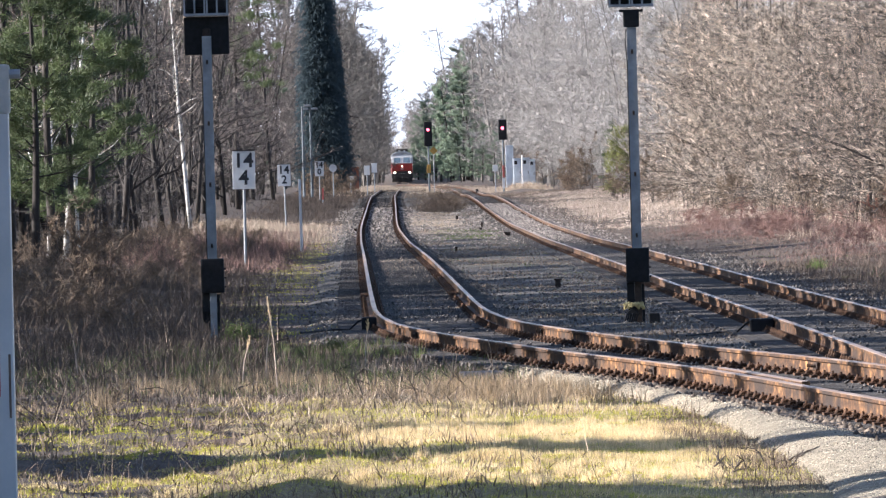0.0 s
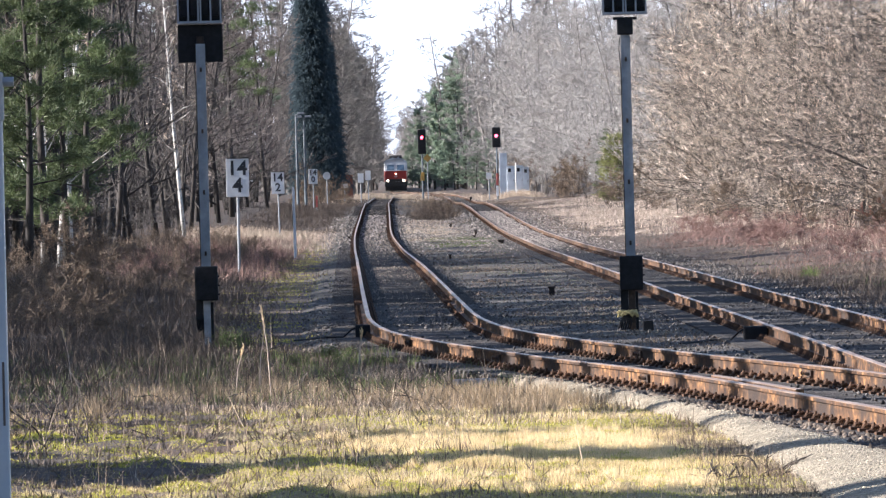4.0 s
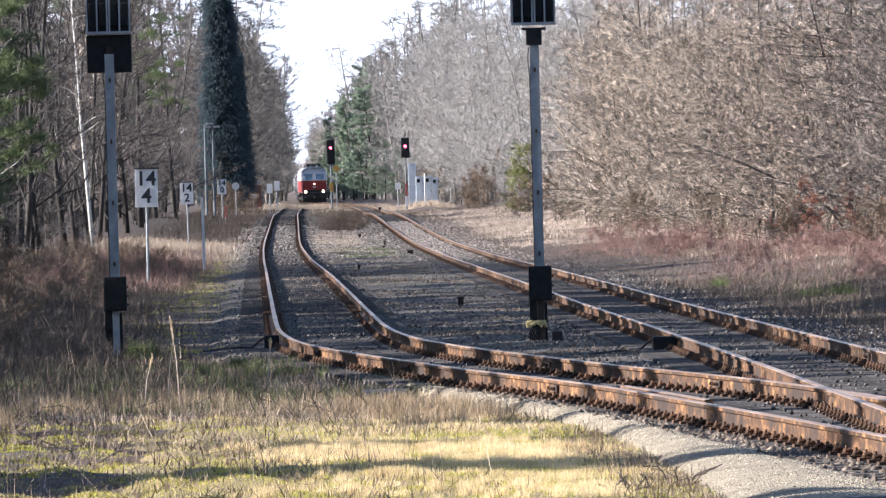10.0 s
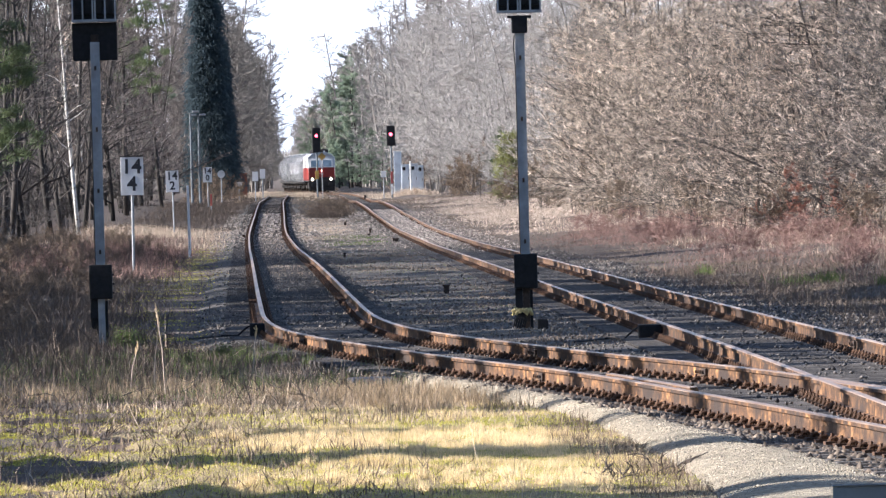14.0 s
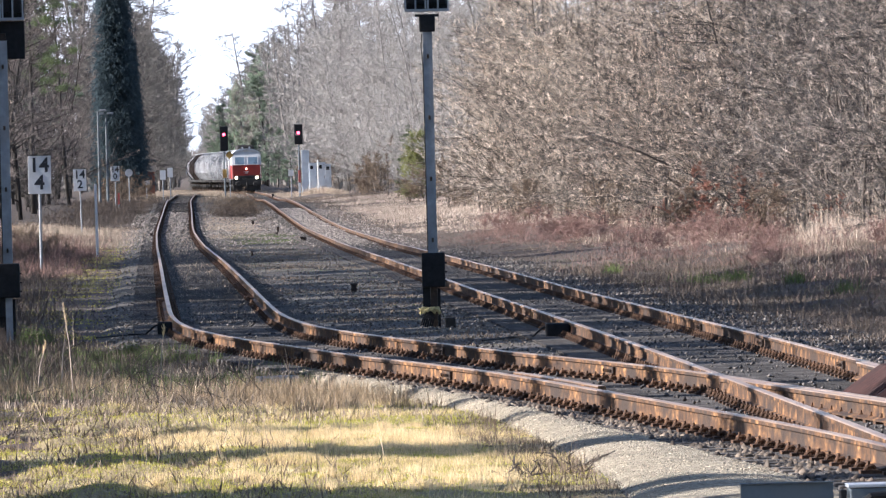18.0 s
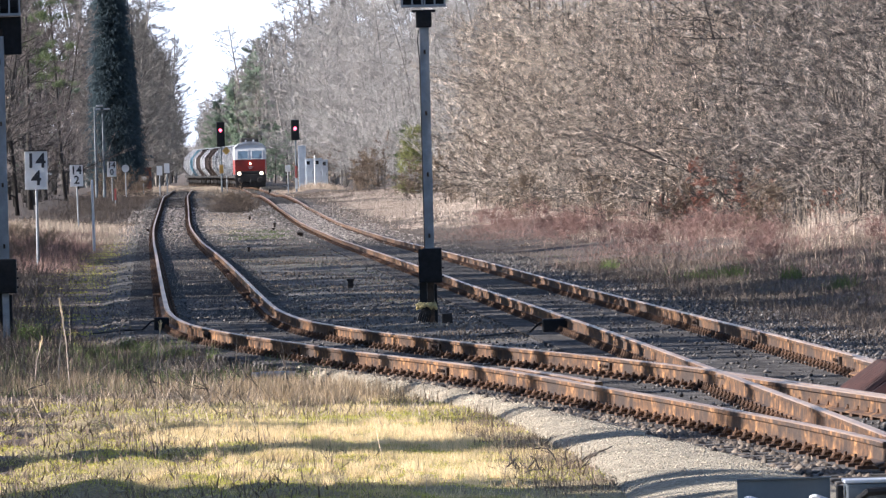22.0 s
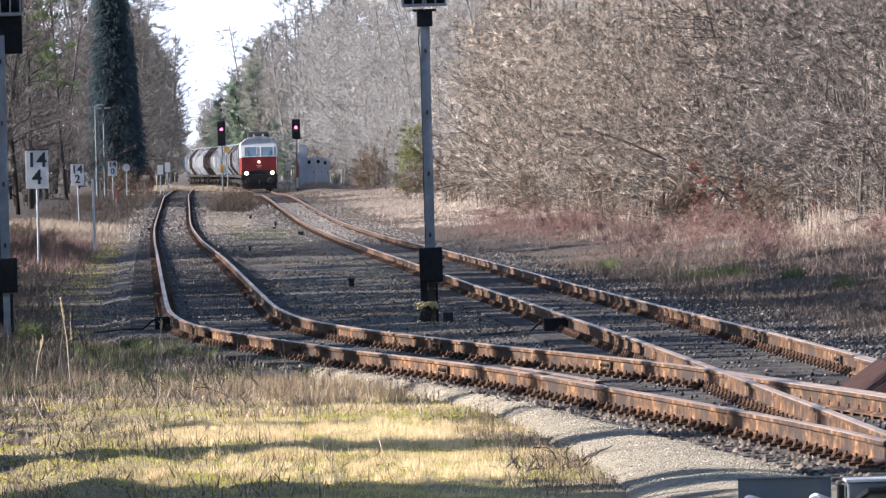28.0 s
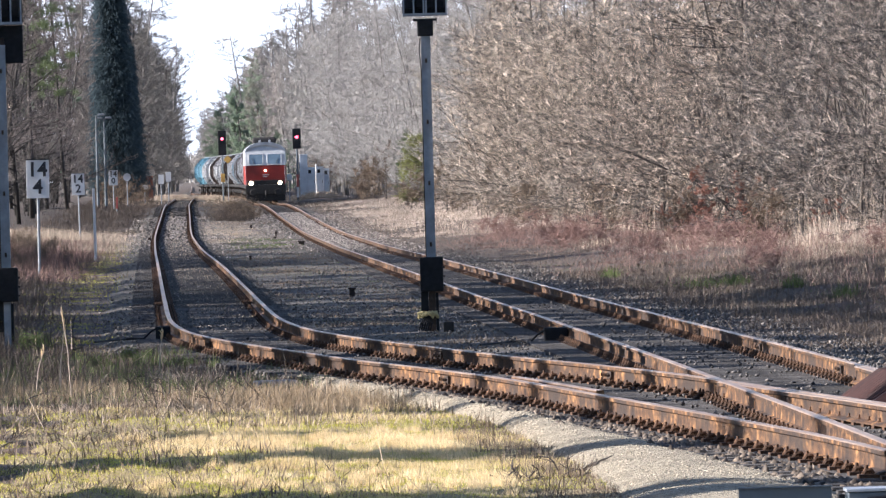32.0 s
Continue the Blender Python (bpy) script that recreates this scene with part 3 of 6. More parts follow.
stones("edge_stones", 1700, edge_bed, .014, .05, "larger broken brown stones along the path", M["edge_stone"])
stones("far_ballast_stones", 9000, mid_bed, .012, .030, "loose grey ballast stones with weeds between")


def sandy_bed(rng, n):
    y = 300 + 270 * rng.random(n) ** .8
    l, r = left_x(y), right_x(y)
    x = rng.uniform(l - 2.2, r + 2.6)
    x = np.where(np.abs(np.abs(x - l) - .75) < .16, l + rng.uniform(-.5, .5, n), x)
    x = np.where((np.abs(np.abs(x - r) - .75) < .16) | (rng.random(n) < .2), r + rng.uniform(-.58, .58, n), x)
    ok = rng.random(n) < np.clip((y - 300) / 70, .15, 1)
    y = np.where(ok, y, 420 + 140 * rng.random(n))
    return x, y, np.maximum(bed_z(x, y), ground_z(x, y)) + .01 + .055 * (np.abs(x - r) < .6)


stones("sandy_gravel", 17000, sandy_bed, .016, .036, "pale sandy gravel along the far tracks", M["sandy_stone"])


def on_path(rng, n):
    y = 62 + 46 * rng.random(n) ** 1.1
    a, b = spline(PATH_D, PATH_X, y), left_x(y) - 1.1
    x = a + (b - a) * (.04 + .94 * rng.random(n))
    return x, y, path_z(x, y) - .003


stones("path_pebbles", 12000, on_path, .003, .010, "fine loose pebbles on the sandy path", M["pebble"])

EDGE_D = (150, 250, 335, 500, 800, 1000, 1200, 1450, 1700, 2000, 3000)


def edge_right(y):
    return spline(EDGE_D, (16.5, 15.6, 14.2, 12.2, 8.8, 7.2, 4.8, .8, -4.2, -8.0, -12), y)


def edge_left(y):
    return spline(EDGE_D, (-10.5, -10.3, -10.3, -10.2, -9.8, -9.8, -9.4, -8.4, -8.3, -9.4, -16), y)



# ---- low plants ----
def blades(name, material, n, sample, h, w, lean, label, category, seed):
    """Single stalks, one tapered blade each, on the ground."""
    rng = np.random.default_rng(seed)
    x, y = sample(rng, n)
    n = len(x)
    z = np.maximum(ground_z(x, y), lawn_z(x, y))
    z = np.where((y > 116) & (x > left_x(y) - 2.4) & (x < right_x(y) + 2.4), np.maximum(z, bed_z(x, y)), z)
    hh = rng.uniform(h[0], h[1], n) * rng.uniform(0.5, 1, n)
    ww = rng.uniform(w * .6, w * 1.3, n)
    a = rng.uniform(0, 6.28, n)
    l = rng.normal(0, lean, n) * hh
    b = rng.uniform(0, 6.28, n)
    P = np.stack([x, y, z - 0.01], -1)
    side = np.stack([np.cos(a) * ww / 2, np.sin(a) * ww / 2, np.zeros(n)], -1)
    bend = np.stack([np.cos(b) * l, np.sin(b) * l, np.zeros(n)], -1)
    up = np.stack([np.zeros(n), np.zeros(n), hh], -1)
    V = np.stack([P - side, P + side, P + bend * .35 + up * .6 + side * .7, P + bend * .35 + up * .6 - side * .7, P + bend + up * (1 - .25 * np.abs(l / hh)[:, None])], 1)
    V = V[:, (0, 1, 4)]
    F = np.arange(3 * n).reshape(-1, 3)
    return tagged(new(name, raw_mesh(name, V.reshape(-1, 3), F, material)), label, category, kind="stuff")


def field(y0, y1, x0, x1, power=1.3, tufts=0, spread=0.1, keep=None):
    """A sampler: x0, x1 are functions of y. With tufts the stalks gather round that many centres."""
    def sample(rng, n):
        k = tufts or n
        y = y0 + (y1 - y0) * rng.random(k) ** power
        x = x0(y) + (x1(y) - x0(y)) * rng.random(k)
        if keep is not None:
            ok = keep(x, y, rng)
            x, y = x[ok], y[ok]
        if tufts:
            i = rng.integers(0, len(x), n)
            s = spread * rng.uniform(.4, 1.6, len(x))[i]
            x, y = x[i] + rng.normal(0, 1, n) * s, y[i] + rng.normal(0, 1, n) * s * 2.5
        return x, y
    return sample


def sunny(x, y, r, k=1.0):
    """More of the lawn grows towards the path, less under the trees."""
    return r.random(len(x)) < np.clip((x + 1.6 + .03 * (95 - y) + 1.1 * np.sin(y * .31 + x)) / 1.8, .2, 1) * k


def path_left(y):
    return spline(PATH_D, PATH_X, np.clip(y, 50, 112)) - 0.02


def view_left(y):
    return -.0450 * y - 0.4


def lawn_right(y):
    return np.where(y < 108, path_left(y), left_x(np.maximum(y, 66)) - 1.9)


def patches(x, y, rng, s=1.0, cut=0.0):
    return np.sin(x * 1.3 * s + 2 * np.sin(y * .11 * s)) + np.sin(y * .45 * s + x) + rng.normal(0, .5, len(x)) > cut


blades("moss", M["moss"], 190000, field(60, 112, view_left, lawn_right, 1.0, 5200, .14, keep=lambda x, y, r: sunny(x, y, r) & (r.random(len(x)) < np.clip((99 - y) / 14, .04, 1)) & patches(x, y, r, 1.0, -.7)), (.012, .05), .007, 1.0, "low yellow-green moss and short grass in the sun", "moss", 1)
blades("dry_lawn", M["straw"], 95000, field(60, 110, view_left, lambda y: lawn_right(y) - .22 - .1 * np.sin(y * 1.3), 1.0, 1000, .12, keep=lambda x, y, r: sunny(x, y, r) & (r.random(len(x)) < np.clip((99 - y) / 14, .04, 1)) & patches(x, y * 1.6, r, 1.0, .25)), (.02, .085), .0065, 1.0, "dry straw-coloured grass tufts", "grass", 2)
blades("lawn_straw", M["straw"], 85000, field(60, 108, view_left, lambda y: lawn_right(y) - .22 - .1 * np.sin(y * 1.3), 1.0, 4000, .15, keep=lambda x, y, r: sunny(x, y, r) & (r.random(len(x)) < np.clip((99 - y) / 14, .04, 1)) & patches(x + 1, y * 1.3, r, 1.3, -.5)), (.01, .045), .006, 1.1, "short straw-coloured grass", "grass", 24)
blades("straw_tufts", M["fluff"], 60000, field(64, 82, lambda y: -.9 - .5 * np.sin(y * .7), lambda y: lawn_right(y) - .38 - .12 * np.sin(y * 1.1), 1.0, 620, .035, keep=lambda x, y, r: patches(x * .7, y * 1.5, r, 1.0, -.2)), (.03, .105), .006, .5, "fluffy cream tufts of bleached grass", "grass", 35)
blades("tan_tufts", M["tan"], 14000, field(88, 106, lambda y: -3.2 + 0 * y, lambda y: lawn_right(y) - .1, 1.0, 300, .10, keep=lambda x, y, r: patches(x, y, r, .9, .1)), (.06, .30), .008, .8, "brownish tan tufts of dead grass before the rails", "grass", 36)
blades("moss_cushions", M["moss"], 130000, field(64, 92, lambda y: view_left(y) + 0 * y, lambda y: lawn_right(y) - .35, 1.0, 300, .2), (.012, .04), .012, 1.2, "bright yellow-green moss cushions", "moss", 37)
blades("edge_litter", M["dead"], 12000, field(62, 84, lambda y: lawn_right(y) - .42, lambda y: lawn_right(y) + .06 + .06 * np.sin(y * 1.7), 1.0, 520, .06), (.01, .06), .008, 1.3, "brown litter and dead stems along the path", "litter", 38)
blades("brown_leaf_patches", M["tan"], 24000, field(63, 74, view_left, lambda y: lawn_right(y) - .1, 1.0, 260, .16, keep=lambda x, y, r: patches(x + 2, y * 2, r, 1.2, -.2)), (.008, .04), .016, 1.4, "flattened brown leaves on the lawn", "litter", 42)
blades("edge_stems", M["dead"], 1500, field(62, 84, lambda y: lawn_right(y) - .5, lambda y: lawn_right(y) + .05, 1.0, 160, .06), (.08, .24), .006, .8, "thin dry stems along the path", "weeds", 39)
blades("leaf_litter", M["dead"], 40000, field(58, 140, view_left, lambda y: np.minimum(lawn_right(y), -.2 - .9 * np.sin(y * .16)), 1.0, 1700, .3), (.02, .16), .014, 1.3, "brown leaf litter and broken stems on the ground", "litter", 20)
blades("lawn_saplings", M["dead"], 1300, field(62, 130, view_left, lambda y: np.minimum(lawn_right(y), .9), 1.0, 360, .25), (.12, .5), .007, .9, "thin bare saplings and weed stems", "weeds", 21)
blades("pale_stems", M["beige"], 1500, field(62, 135, view_left, lambda y: np.minimum(lawn_right(y), .9), 1.0, 500, .3), (.1, .55), .006, 1.3, "thin pale leaning stems", "weeds", 23)
blades("lawn_green", M["green"], 14000, field(96, 128, view_left, lambda y: lawn_right(y) - .2, 1.0, 150, .2), (.03, .20), .012, .8, "green shoots among dry stalks", "grass", 3)
blades("dead_leaves", M["dead"], 30000, field(60, 112, view_left, lambda y: np.minimum(lawn_right(y), .2 + 1.2 * np.sin(y * .4)), 1.2, 1200, .2, keep=lambda x, y, r: patches(x + 3, y, r, 1.4, -.3)), (.012, .06), .008, 1.4, "brown dead leaves and flattened stalks", "litter", 18)
blades("dead_stalks", M["dead"], 34000, field(84, 150, view_left, lambda y: lawn_right(y) - .1, 1.0, 1900, .25, keep=lambda x, y, r: patches(x, y, r, .8, -1.0)), (.03, .15), .011, 1.6, "dead brown stalks and withered grass", "weeds", 4)
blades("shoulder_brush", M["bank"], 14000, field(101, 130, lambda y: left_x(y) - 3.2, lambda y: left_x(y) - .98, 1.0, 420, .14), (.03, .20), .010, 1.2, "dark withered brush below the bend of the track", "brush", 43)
blades("shoulder_green", M["green"], 3600, field(100, 126, lambda y: left_x(y) - 3.4, lambda y: left_x(y) - 1.05, 1.0, 34, .12), (.05, .26), .010, .6, "green weeds below the bend of the track", "weeds", 44)
blades("straw_stalks", M["beige"], 9000, field(84, 112, lambda y: -1.5 - .6 * np.sin(y * .5), lawn_right, 1.0, 360, .2), (.03, .21), .008, 1.2, "withered beige grass stalks before the rails", "grass", 5)
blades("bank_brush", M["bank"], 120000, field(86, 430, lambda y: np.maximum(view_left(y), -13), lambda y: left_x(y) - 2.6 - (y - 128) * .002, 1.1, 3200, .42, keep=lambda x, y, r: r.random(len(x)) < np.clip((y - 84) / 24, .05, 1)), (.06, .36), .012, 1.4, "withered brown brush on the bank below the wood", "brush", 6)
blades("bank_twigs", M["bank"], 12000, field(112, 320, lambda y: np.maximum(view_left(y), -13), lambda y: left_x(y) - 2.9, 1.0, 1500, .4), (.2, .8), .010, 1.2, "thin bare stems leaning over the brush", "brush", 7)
blades("sunlit_straw", M["beige"], 36000, field(370, 480, lambda y: left_x(y) - 7.5, lambda y: left_x(y) - 2.6, 1.0, 800, .5), (.10, .4), .018, .8, "pale dry grass beside the distance boards", "grass", 8)
blades("board_brush", M["bramble"], 24000, field(240, 420, lambda y: left_x(y) - 7.0, lambda y: left_x(y) - 3.2, 1.0, 500, .5), (.15, .6), .014, 1.0, "russet brush round the foot of the boards", "brush", 19)
blades("verge_straw", M["pale_straw"], 64000, field(400, 700, lambda y: right_x(y) + 3.6, lambda y: edge_right(y) + 1.0, 1.0, 900, .7, keep=lambda x, y, r: patches(x, y, r, .3, -.6)), (.06, .32), .020, 1.0, "bleached dry grass along the wood edge", "grass", 9)
blades("verge_low", M["verge"], 100000, field(88, 420, lambda y: right_x(y) + 2.35, lambda y: edge_right(y) + 1.0, 1.5, 3600, .45, keep=lambda x, y, r: patches(x, y, r, .7, -1.3)), (.02, .17), .012, 1.2, "low withered growth beside the gravel", "weeds", 10)
blades("verge_brush", M["verge"], 110000, field(92, 230, lambda y: right_x(y) + 2.45, lambda y: right_x(y) + 9.5, 1.1, 2000, .36), (.05, .26), .011, 1.3, "withered brown brush on the verge", "brush", 26)
blades("brambles", M["bramble"], 52000, field(130, 420, lambda y: right_x(y) + 4.6 + 1.2 * np.sin(y * .05), lambda y: edge_right(y) + 2.5, 1.0, 1800, .55, keep=lambda x, y, r: patches(x, y, r, .5, -.9)), (.06, .40), .011, 1.6, "reddish bramble thicket before the wood", "brambles", 11)
blades("clump_grass", M["pale_straw"], 1500, lambda rng, n: (14.3 + rng.normal(0, .32, n) + .9 * (rng.random(n) < .3), 250 + rng.normal(0, 1.5, n)), (.45, 1.1), .012, .35, "tall clump of pale golden grass at the wood edge", "grass", 22)
WEEDS = ((8.5, 190, .42), (8.9, 188, .2), (9.7, 168, .2), (9.3, 176, .14), (7.6, 215, .14))


def weed_spots(rng, n):
    k = rng.integers(0, len(WEEDS), n)
    c = np.array(WEEDS)[k]
    return c[:, 0] + rng.normal(0, 1, n) * c[:, 2] * .6, c[:, 1] + rng.normal(0, 1, n) * c[:, 2] * 4


blades("verge_green", M["green"], 1700, weed_spots, (.08, .38), .014, .7, "fresh green weed clumps on the verge", "weeds", 12)
blades("verge_sward", M["green"], 4500, field(150, 260, lambda y: right_x(y) + 2.9, lambda y: right_x(y) + 5.4, 1.0, 60, .3), (.01, .06), .014, .8, "thin green sward on the verge", "grass", 40)
blades("track_weeds", M["dead"], 30000, field(125, 520, lambda y: left_x(y) + 1.0, lambda y: right_x(y) - 1.1, 1.3, 500, .35), (.02, .10), .014, .9, "sparse dry weeds between the tracks", "weeds", 13)
blades("track_moss", M["green"], 14000, field(150, 330, lambda y: left_x(y) + 1.2, lambda y: right_x(y) - 1.3, 1.3, 150, .35), (.006, .03), .025, .8, "mossy green patches between the tracks", "moss", 14)
blades("mid_straw", M["beige"], 26000, field(400, 530, lambda y: left_x(y) + 1.5, lambda y: left_x(y) + 1.5 + .62 * (right_x(y) - left_x(y) - 3), 1.0, 420, .3, keep=lambda x, y, r: patches(x, y, r, .25, -.6)), (.02, .11), .02, 1.0, "pale dry grass strip between the tracks", "grass", 15)
blades("mid_green", M["green"], 9000, field(360, 425, lambda y: left_x(y) + 2.2, lambda y: right_x(y) - 1.9, 1.0, 60, .3), (.02, .09), .018, .9, "dull green weeds between the tracks", "weeds", 41)
blades("gauge_weeds", M["beige"], 14000, field(150, 620, lambda y: left_x(y) - .6, lambda y: left_x(y) + .6, 1.2, 420, .14), (.03, .12), .016, .9, "dry weeds between the rails", "weeds", 25)
blades("left_shoulder_moss", M["moss"], 18000, field(125, 420, lambda y: left_x(y) - 3.2, lambda y: left_x(y) - 1.9, 1.1, 300, .25), (.01, .06), .025, .8, "yellow moss on the track shoulder", "moss", 16)
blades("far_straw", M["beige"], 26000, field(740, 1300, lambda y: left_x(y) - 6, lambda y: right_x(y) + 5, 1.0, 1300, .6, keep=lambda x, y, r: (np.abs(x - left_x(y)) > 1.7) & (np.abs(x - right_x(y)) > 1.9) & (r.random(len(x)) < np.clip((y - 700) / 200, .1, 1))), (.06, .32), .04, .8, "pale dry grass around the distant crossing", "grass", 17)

blades("crest_straw", M["beige"], 16000, field(866, 905, lambda y: left_x(y) - 3.5, lambda y: right_x(y) - 2.4, 1.0, 260, .4), (.15, .6), .022, .6, "tall pale grass over the end of the track", "grass", 27)
blades("heap_stems", M["bank"], 7000, lambda rng, n: (-.3 + rng.normal(0, .45, n), 545 + rng.normal(0, 9, n)), (.2, .9), .016, .9, "dense heap of dead brown stems between the tracks", "brush", 28)
blades("cabinet_grass", M["beige"], 5000, field(822, 834, lambda y: 5.0 + 0 * y, lambda y: 8.2 + 0 * y, 1.0, 90, .25), (.2, .7), .024, .6, "dry grass before the cabinets", "grass", 29)
blades("crest_brush", M["bank"], 40000, field(470, 860, lambda y: left_x(y) - 6.5, lambda y: left_x(y) - 1.9, 1.0, 900, .5), (.08, .4), .022, 1.0, "dark withered brush beside the far track", "brush", 30)
blades("far_verge", M["verge"], 20000, field(430, 800, lambda y: right_x(y) + 1.9, lambda y: edge_right(y) + .5, 1.0, 800, .5), (.06, .35), .022, 1.1, "withered growth along the far verge", "brush", 31)
blades("crest_weeds", M["dead"], 16000, field(500, 860, lambda y: left_x(y) + 1.2, lambda y: right_x(y) - 1.3, 1.0, 420, .4), (.03, .16), .026, 1.1, "low brown weeds between the far tracks", "weeds", 32)
blades("verge_tufts", M["beige"], 9000, field(170, 330, lambda y: right_x(y) + 6.2, lambda y: edge_right(y) + .6, 1.0, 80, .35), (.08, .45), .011, .7, "tufts of dry beige grass among the brambles", "grass", 33)
blades("edge_saplings", M["beige"], 1700, field(236, 520, lambda y: edge_right(y) - .8, lambda y: edge_right(y) + 2.0, 1.0), (.9, 2.4), .017, .3, "thin pale saplings at the foot of the wood", "saplings", 34)


# ---- trees ----
def gz(x, y):
    return float(ground_z(x, y))


def rdir(rng, lo, hi):
    """A random direction with its rise between lo and hi degrees."""
    a, e = rng.uniform(0, 6.283), radians(rng.uniform(lo, hi))
    return Vector((math.cos(a) * math.cos(e), math.sin(a) * math.cos(e), math.sin(e)))


def bent(rng, p, d, length, n, wob, lift=0.0):
    pts = [p]
    for i in range(n):
        d = (d + Vector((rng.gauss(0, wob), rng.gauss(0, wob), rng.gauss(0, wob) + lift))).normalized()
        pts.append(pts[-1] + d * (length / n))
    return pts


def on(pts, u):
    q = u * (len(pts) - 1)
    i = min(int(q), len(pts) - 2)
    return pts[i].lerp(pts[i + 1], q - i), (pts[i + 1] - pts[i]).normalized()


def bare_tree(seed, h, n1, n2, n3, tw, low=.12, stems=1, spread=.36, twl=.75, r0=.011, rise=(5, 45), flow=.7, wob=.06):
    """Wood (stems and limbs) and twigs of a leafless tree."""
    rng = random.Random(seed)
    wood, twigs = Shape(), Shape()
    for s in range(stems):
        hs = h * rng.uniform(.7, 1) if s else h
        d = (Vector((0, 0, 1)) + rdir(rng, 0, 10) * (.17 if stems > 1 else .07)).normalized()
        p0 = Vector((rng.gauss(0, .25), rng.gauss(0, .25), -.1)) if stems > 1 else Vector((0, 0, -.1))
        tr = bent(rng, p0, d, hs * .92, 6, wob)
        R = hs * r0 / (1 if stems == 1 else 1.4)
        wood.tube(tr, [R * (1 - .13 * i) for i in range(7)], 5)
        for i in range(n1 // stems):
            u = low + (.97 - low) * ((i + rng.random()) / (n1 // stems))
            p, t = on(tr, u)
            d1 = (rdir(rng, rise[0], rise[1]) + t * .35).normalized()
            L1 = hs * spread * (1.05 - .65 * u) * rng.uniform(.7, 1.2)
            b1 = bent(rng, p, d1, L1, 3, .24, .04)
            if h < 1:
                wood.spike(b1[0], b1[2], R * .4)
            else:
                wood.tube(b1, [R * .42 * (1 - u * .5) * (1 - .27 * k) for k in range(4)], 3, cap=False)
            for j in range(n2):
                p2, t2 = on(b1, .15 + .85 * (j + rng.random()) / n2)
                d2 = (rdir(rng, -25, 50) + t2 * .8).normalized()
                L2 = L1 * rng.uniform(.25, .5)
                e2 = p2 + d2 * L2 + Vector((0, 0, -.06 * L2))
                twigs.spike(p2, e2, tw * 1.25)
                for k in range(n3):
                    p3 = p2.lerp(e2, rng.uniform(.1, 1))
                    d3 = (rdir(rng, -40, 60) + d2 * flow).normalized()
                    twigs.sliver(p3, p3 + d3 * twl * rng.uniform(.35, 1.1), tw, rng.uniform(0, 3.14))
    return wood, twigs


def pine_tree(seed, h, n, needles, tw, nl, low=.45):
    """Wood and needle tufts of a pine."""
    rng = random.Random(seed)
    wood, tufts = Shape(), Shape()
    tr = bent(rng, Vector((0, 0, -.1)), Vector((0, 0, 1)), h, 7, .02)
    wood.tube(tr, [h * .0125 * (1 - .125 * i) + .015 for i in range(8)], 7)
    for i in range(n):
        u = low + (.99 - low) * ((i + rng.random()) / n)
        p, t = on(tr, u)
        L = h * .24 * (1.1 - .75 * (u - low) / (1 - low)) * rng.uniform(.6, 1.15)
        b = bent(rng, p, rdir(rng, -5, 30), L, 3, .14, .04)
        wood.tube(b, [.035, .026, .016, .008], 4, cap=False)
        for c in range(5):
            q, t2 = on(b, .35 + .65 * rng.random())
            q = q + Vector((rng.gauss(0, .22), rng.gauss(0, .22), rng.gauss(0, .12))) * L * .28
            for k in range(needles):
                d = (rdir(rng, -25, 80) + t2 * .4).normalized()
                s = q + Vector((rng.gauss(0, .16), rng.gauss(0, .16), rng.gauss(0, .09)))
                tufts.sliver(s, s + d * nl * rng.uniform(.5, 1.2), tw, rng.uniform(0, 3.14))
    for i in range(7):          # dead lower branches
        p, t = on(tr, .1 + (low - .1) * rng.random())
        tufts_d = rdir(rng, -15, 20)
        wood.spike(p, p + tufts_d * rng.uniform(.6, 1.6), .018)
    return wood, tufts


def spruce_tree(seed, h, width, n, tw, sprays=9, reach=1.0, foot=.03):
    """Wood and hanging needle sprays of a spruce."""
    rng = random.Random(seed)
    wood, tufts = Shape(), Shape()
    wood.tube([Vector((0, 0, -.1)), Vector((0, 0, h * .5)), Vector((0, 0, h))], [h * .012, h * .007, .02], 7)
    for i in range(n):
        u = foot + (.99 - foot) * (i + rng.random()) / n
        L = width * (1.02 - u) ** .75 * rng.uniform(.75, 1.12)
        a = rng.uniform(0, 6.283)
        d = Vector((math.cos(a), math.sin(a), -.18))
        p = Vector((0, 0, u * h))
        for k in range(sprays):
            q = p + d * L * rng.uniform(.25, 1) + Vector((rng.gauss(0, .25), rng.gauss(0, .25), rng.gauss(0, .2)))
            e = q + Vector((d.x * .5 + rng.gauss(0, .3), d.y * .5 + rng.gauss(0, .3), -rng.uniform(.2, .9))) * rng.uniform(.6, 1.3) * reach
            tufts.sliver(q, e, tw * rng.uniform(.6, 1.3), rng.uniform(0, 3.14))
    return wood, tufts


def tree_kind(name, label, category, shapes, m_wood, m_crown, crown_name, group):
    wood, crown = shapes
    ob = thing(name, label, category, group=group)
    part("trunk", wood, m_wood, ob, smooth=True)
    part(crown_name, crown, m_crown, ob)
    return ob


TREES = {}


def kinds(key, makers):
    TREES[key] = [[ob, False] for ob in makers]


